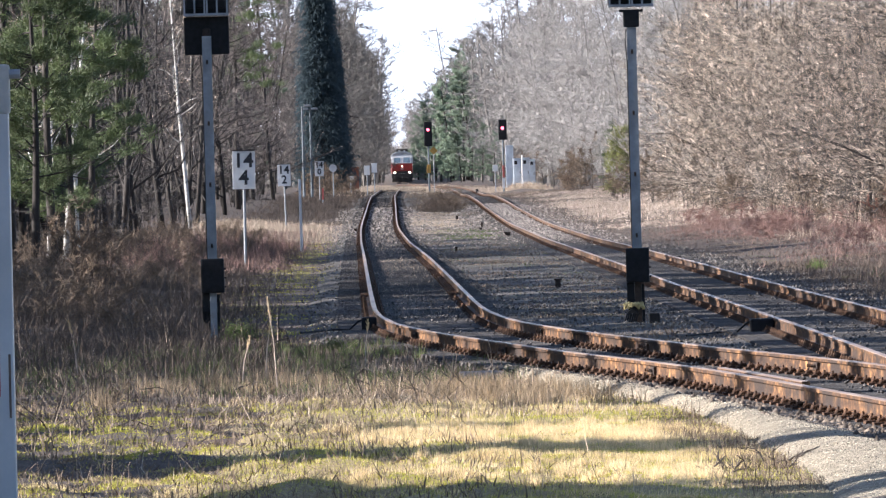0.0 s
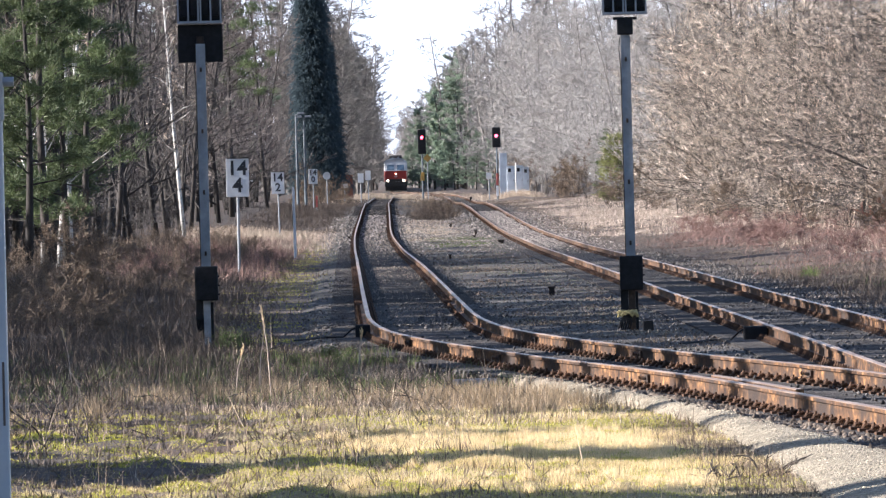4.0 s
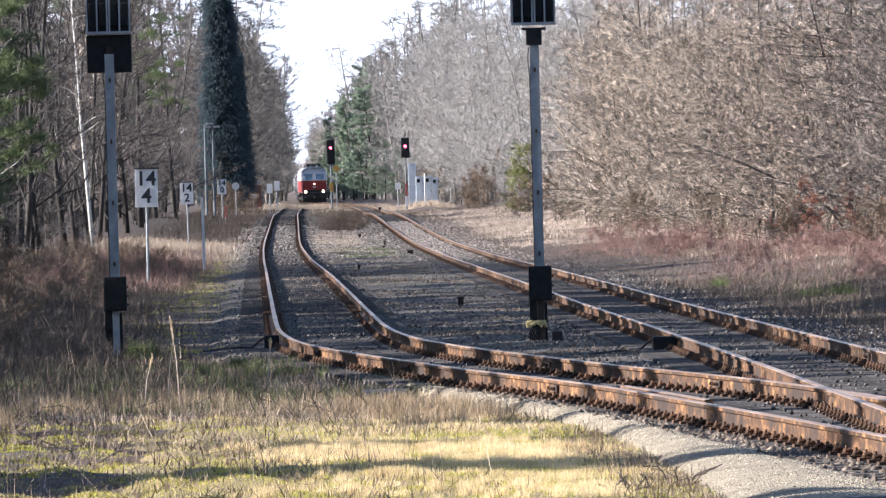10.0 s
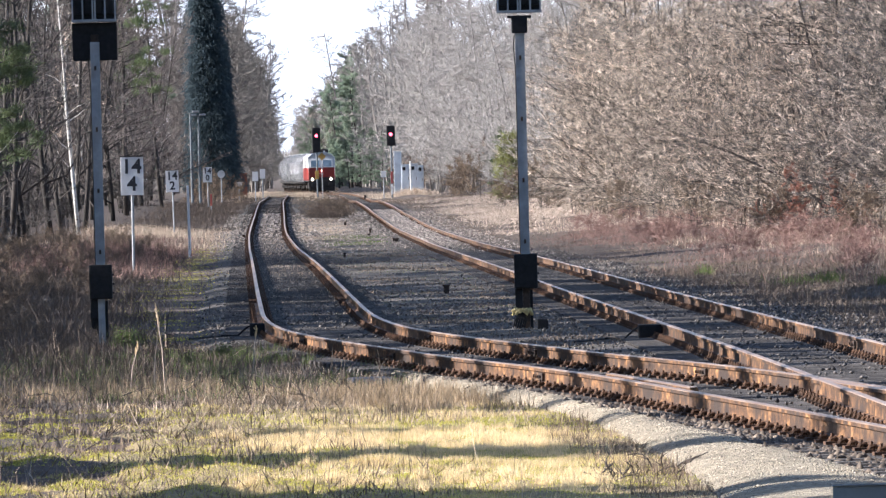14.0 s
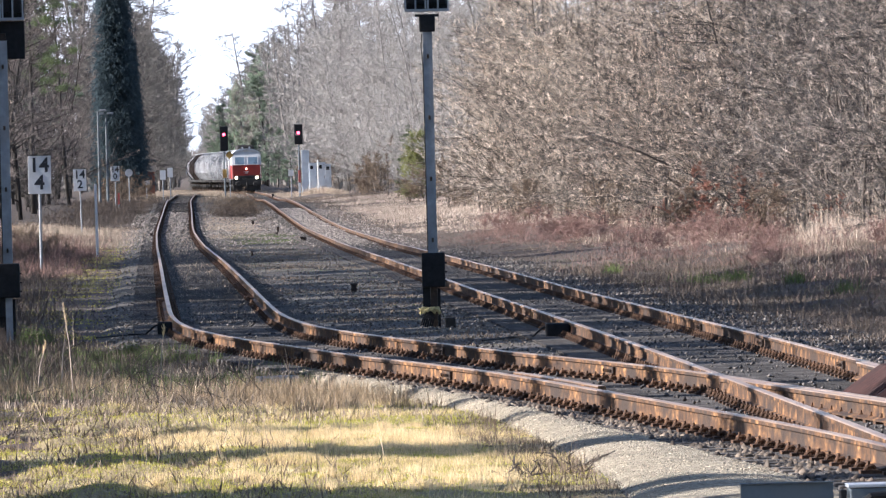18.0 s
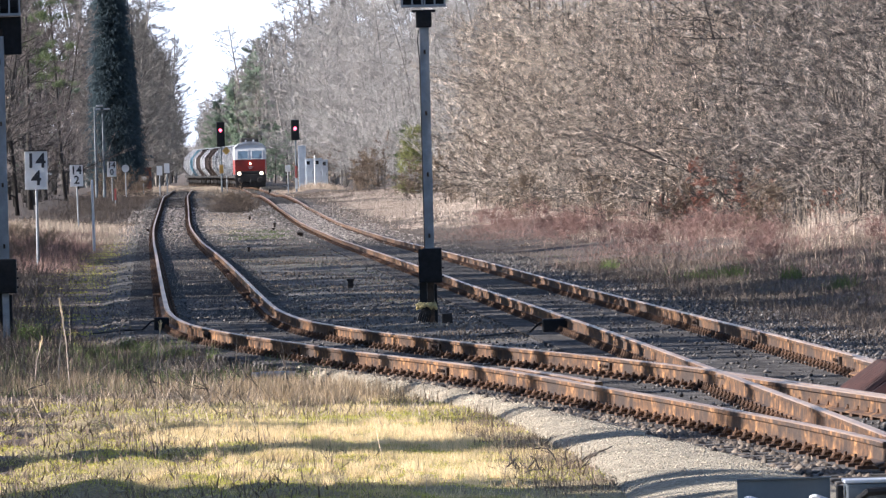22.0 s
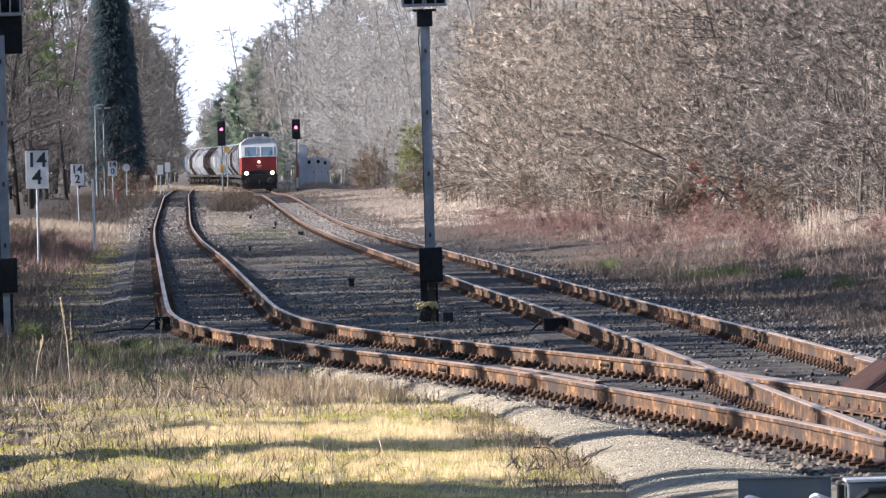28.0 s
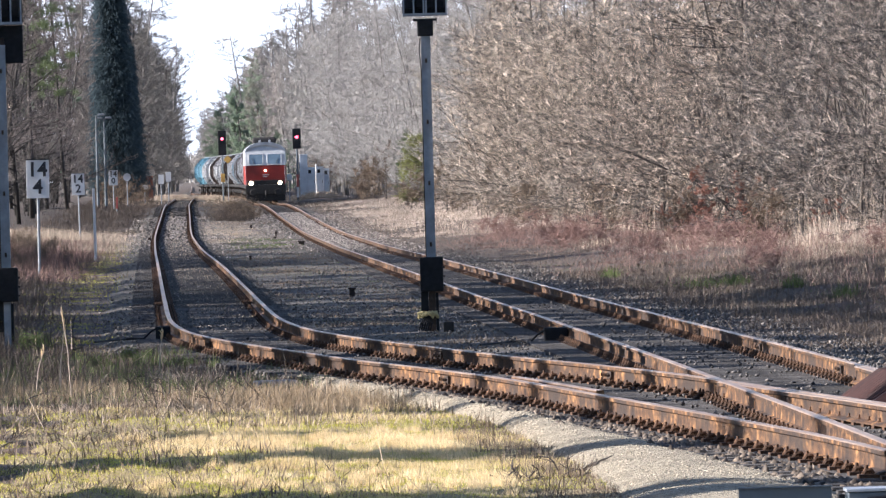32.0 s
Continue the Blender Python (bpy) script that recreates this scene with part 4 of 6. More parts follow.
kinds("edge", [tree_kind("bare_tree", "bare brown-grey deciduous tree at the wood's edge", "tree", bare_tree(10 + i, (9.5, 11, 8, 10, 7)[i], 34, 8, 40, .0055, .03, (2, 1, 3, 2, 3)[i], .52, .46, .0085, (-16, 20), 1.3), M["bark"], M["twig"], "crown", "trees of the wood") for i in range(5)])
kinds("edge_near", [tree_kind("bare_tree", "bare brown-grey deciduous tree at the wood's edge", "tree", bare_tree(20 + i, (9.5, 8, 10)[i], 34, 8, 42, .0054, .03, (2, 1, 3)[i], .52, .46, .0085, (-16, 20), 1.3), M["bark"], M["twig_near_shaded"], "crown", "trees of the wood") for i in range(3)])
kinds("edge_sun_toned", [tree_kind("bare_tree", "bare brown-grey deciduous tree at the wood's edge", "tree", bare_tree(25 + i, (10, 11, 8.5)[i], 34, 8, 30, .0070, .03, (2, 1, 3)[i], .52, .46, .0085, (-16, 20), 1.3), M["bark"], M["twig_sun_toned"], "crown", "trees of the wood") for i in range(3)])
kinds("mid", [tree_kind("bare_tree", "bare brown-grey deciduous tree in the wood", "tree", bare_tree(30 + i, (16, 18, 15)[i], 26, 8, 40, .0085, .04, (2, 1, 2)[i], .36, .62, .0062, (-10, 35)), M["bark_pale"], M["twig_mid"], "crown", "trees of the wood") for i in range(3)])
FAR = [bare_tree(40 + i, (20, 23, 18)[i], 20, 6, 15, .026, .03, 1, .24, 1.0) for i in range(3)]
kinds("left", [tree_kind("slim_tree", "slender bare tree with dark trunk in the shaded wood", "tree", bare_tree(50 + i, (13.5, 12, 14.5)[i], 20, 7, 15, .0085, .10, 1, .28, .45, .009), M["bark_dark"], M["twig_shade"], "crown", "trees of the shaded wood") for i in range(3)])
kinds("left_mid", [tree_kind("slim_tree", "slender bare tree with brown twigs farther along the wood", "tree", bare_tree(150 + i, (13.5, 14.5)[i], 22, 7, 26, .010, .06, 1, .28, .5, .009), M["bark_dark"], M["twig_brown"], "crown", "trees of the shaded wood") for i in range(2)])
kinds("left_far", [tree_kind("bare_tree", "tall grey-brown bare tree past the spruces", "tree", bare_tree(160 + i, (19, 21)[i], 30, 7, 32, .016, .04, 1, .22, .75, .009, (0, 50)), M["bark_dark"], M["twig_left"], "crown", "trees past the spruces") for i in range(2)])
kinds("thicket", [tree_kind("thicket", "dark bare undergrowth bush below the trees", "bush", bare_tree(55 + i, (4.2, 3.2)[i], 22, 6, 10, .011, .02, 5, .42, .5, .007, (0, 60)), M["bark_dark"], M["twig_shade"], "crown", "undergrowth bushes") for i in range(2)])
kinds("birch", [tree_kind("birch", "white-barked birch with bare twigs", "birch tree", bare_tree(60 + i, (13, 11.5)[i], 15, 6, 10, .009, .3, 1, .24, .7, .009, (5, 45), .7, .02), M["birch"], M["twig"], "crown", "birches") for i in range(2)])
kinds("pine", [tree_kind("pine", "dark green pine with a tall bare trunk", "pine tree", pine_tree(70 + i, (13, 14.5, 11)[i], 30, 110, .014, .26, (.36, .45, .22)[i]), M["bark_dark"], M["needle"], "needles", "pines") for i in range(3)])
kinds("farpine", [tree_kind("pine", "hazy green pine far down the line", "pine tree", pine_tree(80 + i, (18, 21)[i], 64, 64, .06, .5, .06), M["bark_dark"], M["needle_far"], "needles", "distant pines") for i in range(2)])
# coarse pines kept out of view, added only for their shade
kinds("shade_pine", [tree_kind("pine", "dense dark pine out of view, added to cast shade", "pine tree", pine_tree(85 + i, (13, 14.5)[i], 26, 9, .25, .85, .05), M["bark_dark"], M["needle"], "needles", "pines") for i in range(2)])
kinds("bramble", [tree_kind("bramble_bush", "tangled reddish bramble bush", "bramble bush", bare_tree(130 + i, (.75, .6)[i], 26, 5, 7, .0042, .02, 7, 1.0, .24, .006, (-25, 40)), M["bramble"], M["bramble"], "crown", "bramble bushes") for i in range(2)])
kinds("brush", [tree_kind("brush_bush", "tangled brown winter bush", "bush", bare_tree(140 + i, (.9, .7)[i], 26, 5, 7, .0044, .02, 7, .8, .24, .006, (-15, 55)), M["bark"], M["dead"], "crown", "tangled bushes") for i in range(2)])
# spruces kept out of view: the first casts shade bands, the second lines
kinds("shade_spruce", [tree_kind("spruce", "slim dark spruce out of view, added to cast shade bands", "spruce tree", spruce_tree(91, 10.5, 1.05, 260, .12), M["bark_dark"], M["spruce"], "needles", "spruces")])
kinds("shadow_line_spruce", [tree_kind("spruce", "very slim spruce out of view, added to cast shadow lines", "spruce tree", spruce_tree(92, 10.5, .12, 130, .05), M["bark_dark"], M["spruce"], "needles", "spruces")])
kinds("seedling", [tree_kind("seedling", "fresh green conifer seedling in the brush", "seedling", pine_tree(210, .5, 16, 16, .010, .10, .04), M["bark"], M["green"], "needles", "seedlings")])
kinds("evergreen", [tree_kind("evergreen_bush", "yellow-green evergreen bush before the bare wood", "bush", pine_tree(220, 3.0, 34, 36, .022, .3, .05), M["bark"], M["evergreen"], "needles", "evergreen bushes")])
kinds("beech", [tree_kind("beech_sapling", "young beech with russet withered leaves", "sapling", bare_tree(99, 2.4, 16, 6, 16, .022, .05, 3, .42, .12, .008), M["bark"], M["leaf"], "leaves", "beech saplings")])
kinds("spruce", [tree_kind("spruce", "tall dark spruce standing out from the wood", "spruce tree", spruce_tree(90, 27, 2.7, 2300, .055, 24, .42, .06), M["bark_dark"], M["spruce"], "needles", "spruces")])
kinds("shrub", [tree_kind("shrub", "bare brown shrub beside the track", "shrub", bare_tree(95 + i, (1.6, 2.4)[i], 24, 6, 12, .008, .02, 6, .5, .28, .008), M["bark"], M["dead"], "crown", "shrubs") for i in range(2)])


def plant(key, x, y, turn, size=1.0, which=None, rng=random.Random(3)):
    pool = TREES[key]
    slot = pool[(which if which is not None else rng.randrange(len(pool))) % len(pool)]
    z = float(ground_z(x, y)) - 0.03
    m = Matrix.Translation((x, y, z)) @ Matrix.Rotation(turn, 4, "Z") @ Matrix.Rotation(rng.uniform(-.05, .05), 4, "X")
    if not slot[1]:
        ob, slot[1] = slot[0], True
        ob.matrix_basis = m
    else:
        ob = copy_thing(slot[0], m)
    ob.scale = (size, size, size * rng.uniform(.92, 1.1))
    return ob


TR = random.Random(11)
# the sunlit wood: a dense front row, then the trees behind it
y = 236.0
while y < 520:
    # twig tone steps from the shaded to the sunlit copy with distance
    plant("edge_near" if y < 300 else "edge" if y < 385 else "edge_sun_toned", float(edge_right(y)) + TR.uniform(-.2, 1.6), y, TR.uniform(0, 6.28), TR.uniform(.7, 1.05))
    y += TR.uniform(4.2, 6.0)
for i in range(44):
    y = 250 + 300 * TR.random() ** .9
    x = float(edge_right(y)) + 2 + TR.random() * min(13, max(1.5, .066 * y - float(edge_right(y)) + 1))
    plant("edge_near" if y < 300 else "edge" if y < 385 else "edge_sun_toned", x, y, TR.uniform(0, 6.28), TR.uniform(.95, 1.35))
for i in range(115):
    y = 500 + 520 * TR.random() ** .9
    x = float(edge_right(y)) + 1.0 + TR.random() ** 1.2 * 13
    plant("mid", x, y, TR.uniform(0, 6.28), TR.uniform(.7, 1.1))
far_places = []
for i in range(165):
    y = 960 + 1150 * ((i + TR.random()) / 165) ** .8
    far_places.append((float(edge_right(y)) + .9 + TR.random() * 9, y, TR.uniform(.9, 1.08) * float(spline((960, 1300, 1700, 2110), (1.05, 1.06, .80, .64), y))))
for x, y, s in ((2.6, 1380, .78), (1.0, 1430, .74), (-.4, 1500, .70), (3.6, 1350, .74), (3.4, 1420, .78), (2.6, 1450, .8), (-2.2, 1640, .66), (-3.0, 1720, .66), (1.4, 1520, .84), (-1.2, 1600, .7), (-4.4, 1800, .66), (3.4, 1500, .92), (.6, 1560, .8), (2.2, 1340, .34), (3.6, 1300, .3), (1.0, 1400, .3), (4.6, 1250, .3), (5.6, 1180, .28)):
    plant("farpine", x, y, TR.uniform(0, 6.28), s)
# the shaded wood
for i in range(96):
    y = 262 + 420 * (i + TR.random()) / 96
    x = float(edge_left(y)) - .5 - TR.random() ** 1.2 * min(12, .046 * y - 8.5)
    plant(TR.choice(("left", "left", "left", "left", "left") if 330 < y < 480 else ("left_mid", "left_mid", "left_mid", "left_mid", "pine") if 480 <= y < 640 else ("left_mid" if y > 600 else "left", "left", "left_mid" if y > 600 else "left", "pine" if y > 600 else "left")), x, y, TR.uniform(0, 6.28), TR.uniform(.85, 1.1))
for i in range(40):
    y = 275 + 420 * (i + TR.random()) / 40
    x = float(edge_left(y)) - .8 - TR.random() * min(11, .046 * y - 9)
    plant("thicket", x, y, TR.uniform(0, 6.28), TR.uniform(.7, 1.3))
for px, d, s in ((64, 262, .68), (84, 266, .62), (114, 261, .7), (138, 258, .66), (338, 420, .9), (330, 470, .8)):
    plant("birch", (px - 788) / 18501 * d, d, TR.uniform(0, 6.28), s)
for px, d, s in ((10, 250, .9), (95, 247, .8), (165, 253, .72), (-30, 245, .85), (60, 243, .7), (130, 250, .66), (20, 272, .9), (110, 276, .82), (40, 292, .95), (-60, 268, 1), (60, 285, 1.1), (-10, 290, .8)):
    plant("pine", (px - 788) / 18501 * d, d, TR.uniform(0, 6.28), s, 2)
for i in range(40):
    y = 640 + 440 * (i + TR.random()) / 40
    x = float(edge_left(y)) - 3.0 - TR.random() * 9
    if 505 < 788 + x / y * 18501 < 640 and y < 1000:
        x -= 9
    plant(TR.choice(("left_mid", "left_mid", "left_mid", "farpine")), x, y, TR.uniform(0, 6.28), TR.uniform(.9, 1.2))
for x, y, s in ((-9.6, 850, .92), (-9.9, 868, .86), (-8.7, 862, .5)):
    plant("spruce", x, y, TR.uniform(0, 6.28), s)
far_left = []
for i in range(105):
    y = 1075 + 950 * ((i + TR.random()) / 105) ** 1.4
    o = TR.random() * 7
    far_left.append((float(edge_left(y)) - 1.6 - o, y, (.58 + .12 * o) * TR.uniform(.9, 1.1)))
far_left += [(-10.9, 1085, 1.02), (-10.3, 1120, .98), (-10.0, 1160, .9), (-9.7, 1200, .82), (-11.4, 1140, 1.12), (-9.6, 1260, .9), (-9.6, 1330, .95), (-9.5, 1400, .98), (-9.4, 1470, 1.0), (-9.8, 1540, 1.05), (-9.4, 1600, 1.0)]
for places, trunk_label, crown_label, m_crown in ((far_places, "grey trunks of the distant trees", "bare crowns of the distant trees, paled for haze", M["twig_far"]), (far_left, "grey trunks of the trees past the spruces", "grey-brown bare crowns past the spruces", M["twig_left"])):
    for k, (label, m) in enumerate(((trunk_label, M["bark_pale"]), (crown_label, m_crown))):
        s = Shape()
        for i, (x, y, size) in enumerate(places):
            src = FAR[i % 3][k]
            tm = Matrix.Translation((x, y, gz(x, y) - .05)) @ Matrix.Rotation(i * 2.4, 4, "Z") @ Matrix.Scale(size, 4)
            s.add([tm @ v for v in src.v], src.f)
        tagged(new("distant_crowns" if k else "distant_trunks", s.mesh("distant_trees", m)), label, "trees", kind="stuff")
LR = random.Random(19)
for i in range(52):         # the tall edge of the wood past the spruces
    y = 1045 + 620 * ((i + LR.random()) / 52) ** 1.3
    plant("left_far", -10.3 - .4 * math.sin(y * .05) - 4.5 * LR.random() ** 1.6 + .0008 * (y - 1045), y, LR.uniform(0, 6.28), LR.uniform(.86, 1.04), rng=LR)
# the depth of the shaded wood
deep = [bare_tree(120 + i, (14, 16)[i], 14, 5, 5, .05, .03, 1, .26, 1.3) for i in range(2)]
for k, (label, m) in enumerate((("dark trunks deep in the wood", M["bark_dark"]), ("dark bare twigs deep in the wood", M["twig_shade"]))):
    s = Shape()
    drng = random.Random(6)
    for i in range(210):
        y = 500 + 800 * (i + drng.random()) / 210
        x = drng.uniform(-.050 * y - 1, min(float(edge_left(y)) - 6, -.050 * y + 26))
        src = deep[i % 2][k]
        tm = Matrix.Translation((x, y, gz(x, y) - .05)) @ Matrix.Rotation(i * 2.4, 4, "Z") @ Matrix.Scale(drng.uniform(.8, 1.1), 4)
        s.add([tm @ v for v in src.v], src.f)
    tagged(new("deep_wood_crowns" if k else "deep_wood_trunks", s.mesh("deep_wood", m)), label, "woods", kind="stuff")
# trees out of view, placed for the shade they cast on the tracks
for i in range(72):
    y = 134 + 205 * (i + TR.random()) / 72
    y += 32 * (234 < y < 266)
    plant("shade_pine" if i % 5 else "left", -max(14.5, .05 * y + 3) - TR.random() * 9, y, TR.uniform(0, 6.28), TR.uniform(.8, 1.1))
# more unseen pines, added in two loops to darken the left-hand wood
for i in range(30):
    y = 290 + 370 * (i + TR.random()) / 30
    plant("shade_pine", -.0505 * y - 3 - TR.random() * 5, y, TR.uniform(0, 6.28), TR.uniform(.62, .8) if y < 420 else TR.uniform(.5, .62))
for i in range(6):
    y = 338 + 74 * (i + TR.random()) / 6
    plant("shade_pine", -.05 * y - 3 - TR.random() * 6, y, TR.uniform(0, 6.28), TR.uniform(.8, 1.0))
# taller trees out of view, added to shade the near tracks
for i in range(34):
    y = 109 + 92 * (i + TR.random()) / 34
    plant("left" if i % 3 else "shade_pine", -14.5 - TR.random() * 6, y, TR.uniform(0, 6.28), TR.uniform(1.15, 1.4))
for i in range(24):         # unseen small pines, added to darken the left of the lawn
    y = 66 + 60 * (i + TR.random()) / 24
    plant("shade_pine", -12.5 - TR.random() * 2, y, TR.uniform(0, 6.28), TR.uniform(.27, .40))
for i in range(18):         # unseen low pines, added to shade the bank
    y = 196 + 72 * (i + TR.random()) / 18
    plant("shade_pine", -.05 * y - 2 - TR.random() * 2, y, TR.uniform(0, 6.28), TR.uniform(.30, .40))
for i in range(16):         # unseen bushy pines, added to shade the lawn's far left
    y = 93 + 34 * (i + TR.random()) / 16
    plant("shade_pine", -.06 * y - 1.6 - TR.random() * 1.2, y, TR.uniform(0, 6.28), TR.uniform(.19, .26))
# unseen spruces, added to draw shadow lines and bands across lawn and path
for y in (72.0, 81.6, 88, 93, 101):
    plant("shadow_line_spruce", -13 - TR.random() * 2.5, y, TR.uniform(0, 6.28), TR.uniform(.9, 1.15))
for y in (104, 107, 118.5, 125):
    plant("shade_spruce", -14 - TR.random() * 1.5, y, TR.uniform(0, 6.28), TR.uniform(.85, 1.05))
# unseen row, added for the shaded strip and band on the lawn
for y, s in ((54.8, .76), (55.6, .73), (56.4, .77), (57.2, .72), (58.0, .76), (58.8, .73), (59.6, .76), (60.4, .72), (61.2, .76), (62.0, .73), (62.8, .74), (63.5, .70), (64.1, .66), (71.6, .7), (72.4, .74), (73.2, .66), (74.0, .7)):
    plant("shade_spruce", -13.5 - TR.random(), y, TR.uniform(0, 6.28), s)
# unseen bare trees, added for broken shade
for x, y in ((-17, 106), (-17, 112), (-15.5, 127)):
    plant("left", x, y, TR.uniform(0, 6.28), TR.uniform(.8, 1))
for x, y, s in ((13.2, 300, 1.0), (14.5, 296, .9), (13.8, 306, .7), (14.9, 262, .6)):
    plant("beech", x, y, TR.uniform(0, 6.28), s)
for x, y, s in ((-2.74, 135, 1.0), (-2.6, 136.5, .75), (-1.35, 125, .7), (-1.1, 124, .55), (-1.7, 121, .5), (-4.6, 128, .6), (-.6, 117, .5), (-2.9, 119, .45)):
    plant("seedling", x, y, TR.uniform(0, 6.28), s * .55)
for x, y, s in ((-.5, 612, 1.3), (-.2, 628, 1.1), (-.7, 600, .6)):
    plant("evergreen", float(edge_right(y)) + x, y, TR.uniform(0, 6.28), s)
plant("pine", 10.2, 630, 1.0, .42, 2)
plant("pine", 10.9, 640, 2.0, .36, 2)
for i in range(66):         # tangles on the verge and on the bank
    y = 135 + 290 * ((i + TR.random()) / 66) ** 1.1
    lo = float(right_x(y)) + 5.2
    plant("bramble", lo + (float(edge_right(y)) + .5 - lo) * TR.random(), y, TR.uniform(0, 6.28), TR.uniform(.6, 1.3))
    y = 142 + 270 * ((i + TR.random()) / 66) ** 1.1
    lo = max(-.046 * y, -11)
    plant("brush", lo + (float(left_x(y)) - 3.6 - lo) * TR.random(), y, TR.uniform(0, 6.28), TR.uniform(.5, 1.0))
for i in range(9):
    plant("brush", TR.uniform(-1.1, .6), 530 + i * 2.5, TR.uniform(0, 6.28), TR.uniform(1.0, 1.5))
for i in range(34):         # bushes along both wood edges
    y = 430 + 520 * (i + TR.random()) / 34
    if not 770 < y < 850 and i % 3 == 0:
        plant("shrub", float(edge_right(y)) - TR.uniform(0, 1.6), y, TR.uniform(0, 6.28), TR.uniform(1.2, 2.0))
    if i % 2 and y > 720:
        plant("shrub", float(edge_left(y)) + TR.uniform(0, 1.8), y, TR.uniform(0, 6.28), TR.uniform(.9, 1.6))
for x, y, s in ((-.1, 540, .62), (.35, 546, .5), (-.7, 550, .5), (-6.6, 690, 1), (13.2, 262, 1), (12.6, 300, 1.1), (12.2, 360, 1.2), (11.5, 410, 1), (10.5, 520, 1.1), (9.8, 600, 1.1), (-5.4, 165, .6), (-6.2, 190, .7), (-7.5, 215, .8), (-8.2, 245, .9)):
    plant("shrub", x, y, TR.uniform(0, 6.28), s)
# woods on the horizon
rngf = random.Random(77)
woods = Shape()
for i in range(480):
    a = rngf.uniform(-.09, .09) if i < 420 else -.0043 + rngf.uniform(-.0024, .0024)
    gap = abs(a + .0043) < .0024
    d = rngf.uniform(3300, 4200) if gap else rngf.uniform(2100, 3200)
    x = a * d
    h = rngf.uniform(7, 11) if gap else rngf.uniform(11, 16) if abs(a) < .008 else rngf.uniform(17, 25)
    p = Vector((x, d, -.4))
    woods.tube([p, p + Vector((0, 0, h * .8))], [.3, .1], 5)
    for k in range(26):
        q = p + Vector((0, 0, h * rngf.uniform(.15, .9)))
        woods.spike(q, q + rdir(rngf, 0, 60) * rngf.uniform(2, 5), .22)
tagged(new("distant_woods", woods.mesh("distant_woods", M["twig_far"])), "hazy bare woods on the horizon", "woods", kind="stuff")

# ---- signals, boards and cabinets ----
def digits(text, size, parent, m, material, extrude=0.002):
    """Numbers with the built-in font, as a mesh."""
    cu = bpy.data.curves.new("digits", "FONT")
    cu.body, cu.size, cu.align_x, cu.align_y, cu.extrude, cu.offset = text, size, "CENTER", "CENTER", extrude, size * .022
    tmp = bpy.data.objects.new("tmp", cu)
    scene.collection.objects.link(tmp)
    bpy.context.view_layer.update()
    me = bpy.data.meshes.new_from_object(tmp.evaluated_get(bpy.context.evaluated_depsgraph_get()))
    me.materials.clear()
    me.materials.append(material)
    bpy.data.objects.remove(tmp)
    ob = part("digit" if len(text) == 1 else "digits", me, None, parent, "black number")
    ob.matrix_basis = m
    return ob


FACE = Matrix.Rotation(radians(90), 4, "X")      # text that faces the camera


def distance_board(x, y, bottom, low, tilt, label):
    """A white board with two lines of figures on a post; bottom: height of its lower edge above the ground."""
    ob = thing("distance_board", label, "distance board", Matrix.Translation((x, y, gz(x, y))) @ Matrix.Rotation(radians(tilt), 4, "Y"), "distance boards")
    s = Shape()
    s.tube([Vector((0, .05, -.3)), Vector((0, .05, bottom + .85))], [.034, .034], 10)
    part("post", s, M["steel"], ob, smooth=False)
    s = Shape()
    s.box(-.283, .283, -.012, .012, bottom, bottom + .95, 0, .006)
    board = part("board", s, M["white"], ob, "white enamelled board")
    s = Shape()
    s.box(-.29, .29, -.03, .03, bottom + .952, bottom + .975)
    part("top_edge", s, M["black"], ob)
    for z in (bottom + .18, bottom + .80):
        s = Shape()
        s.box(-.12, .12, .013, .075, z - .02, z + .02, 0, .004)
        part("clamp", s, M["iron"], ob)
    for q, ch in ((-.13, "1"), (.12, "4")):
        digits(ch, .50, board, Matrix.Translation((q, -.015, bottom + .70)) @ FACE, M["ink"])
    digits(low, .50, board, Matrix.Translation((0, -.015, bottom + .27)) @ FACE, M["ink"])
    return ob


distance_board(-4.99, 260, 1.96, "4", 0.4, "white distance board reading 14 4 on a grey post")
distance_board(-7.0, 460, 1.89, "2", -.8, "white distance board reading 14 2 on a thin post")
distance_board(-7.86, 660, 1.60, "0", 0, "white distance board reading 14 0 beside a lamp post")


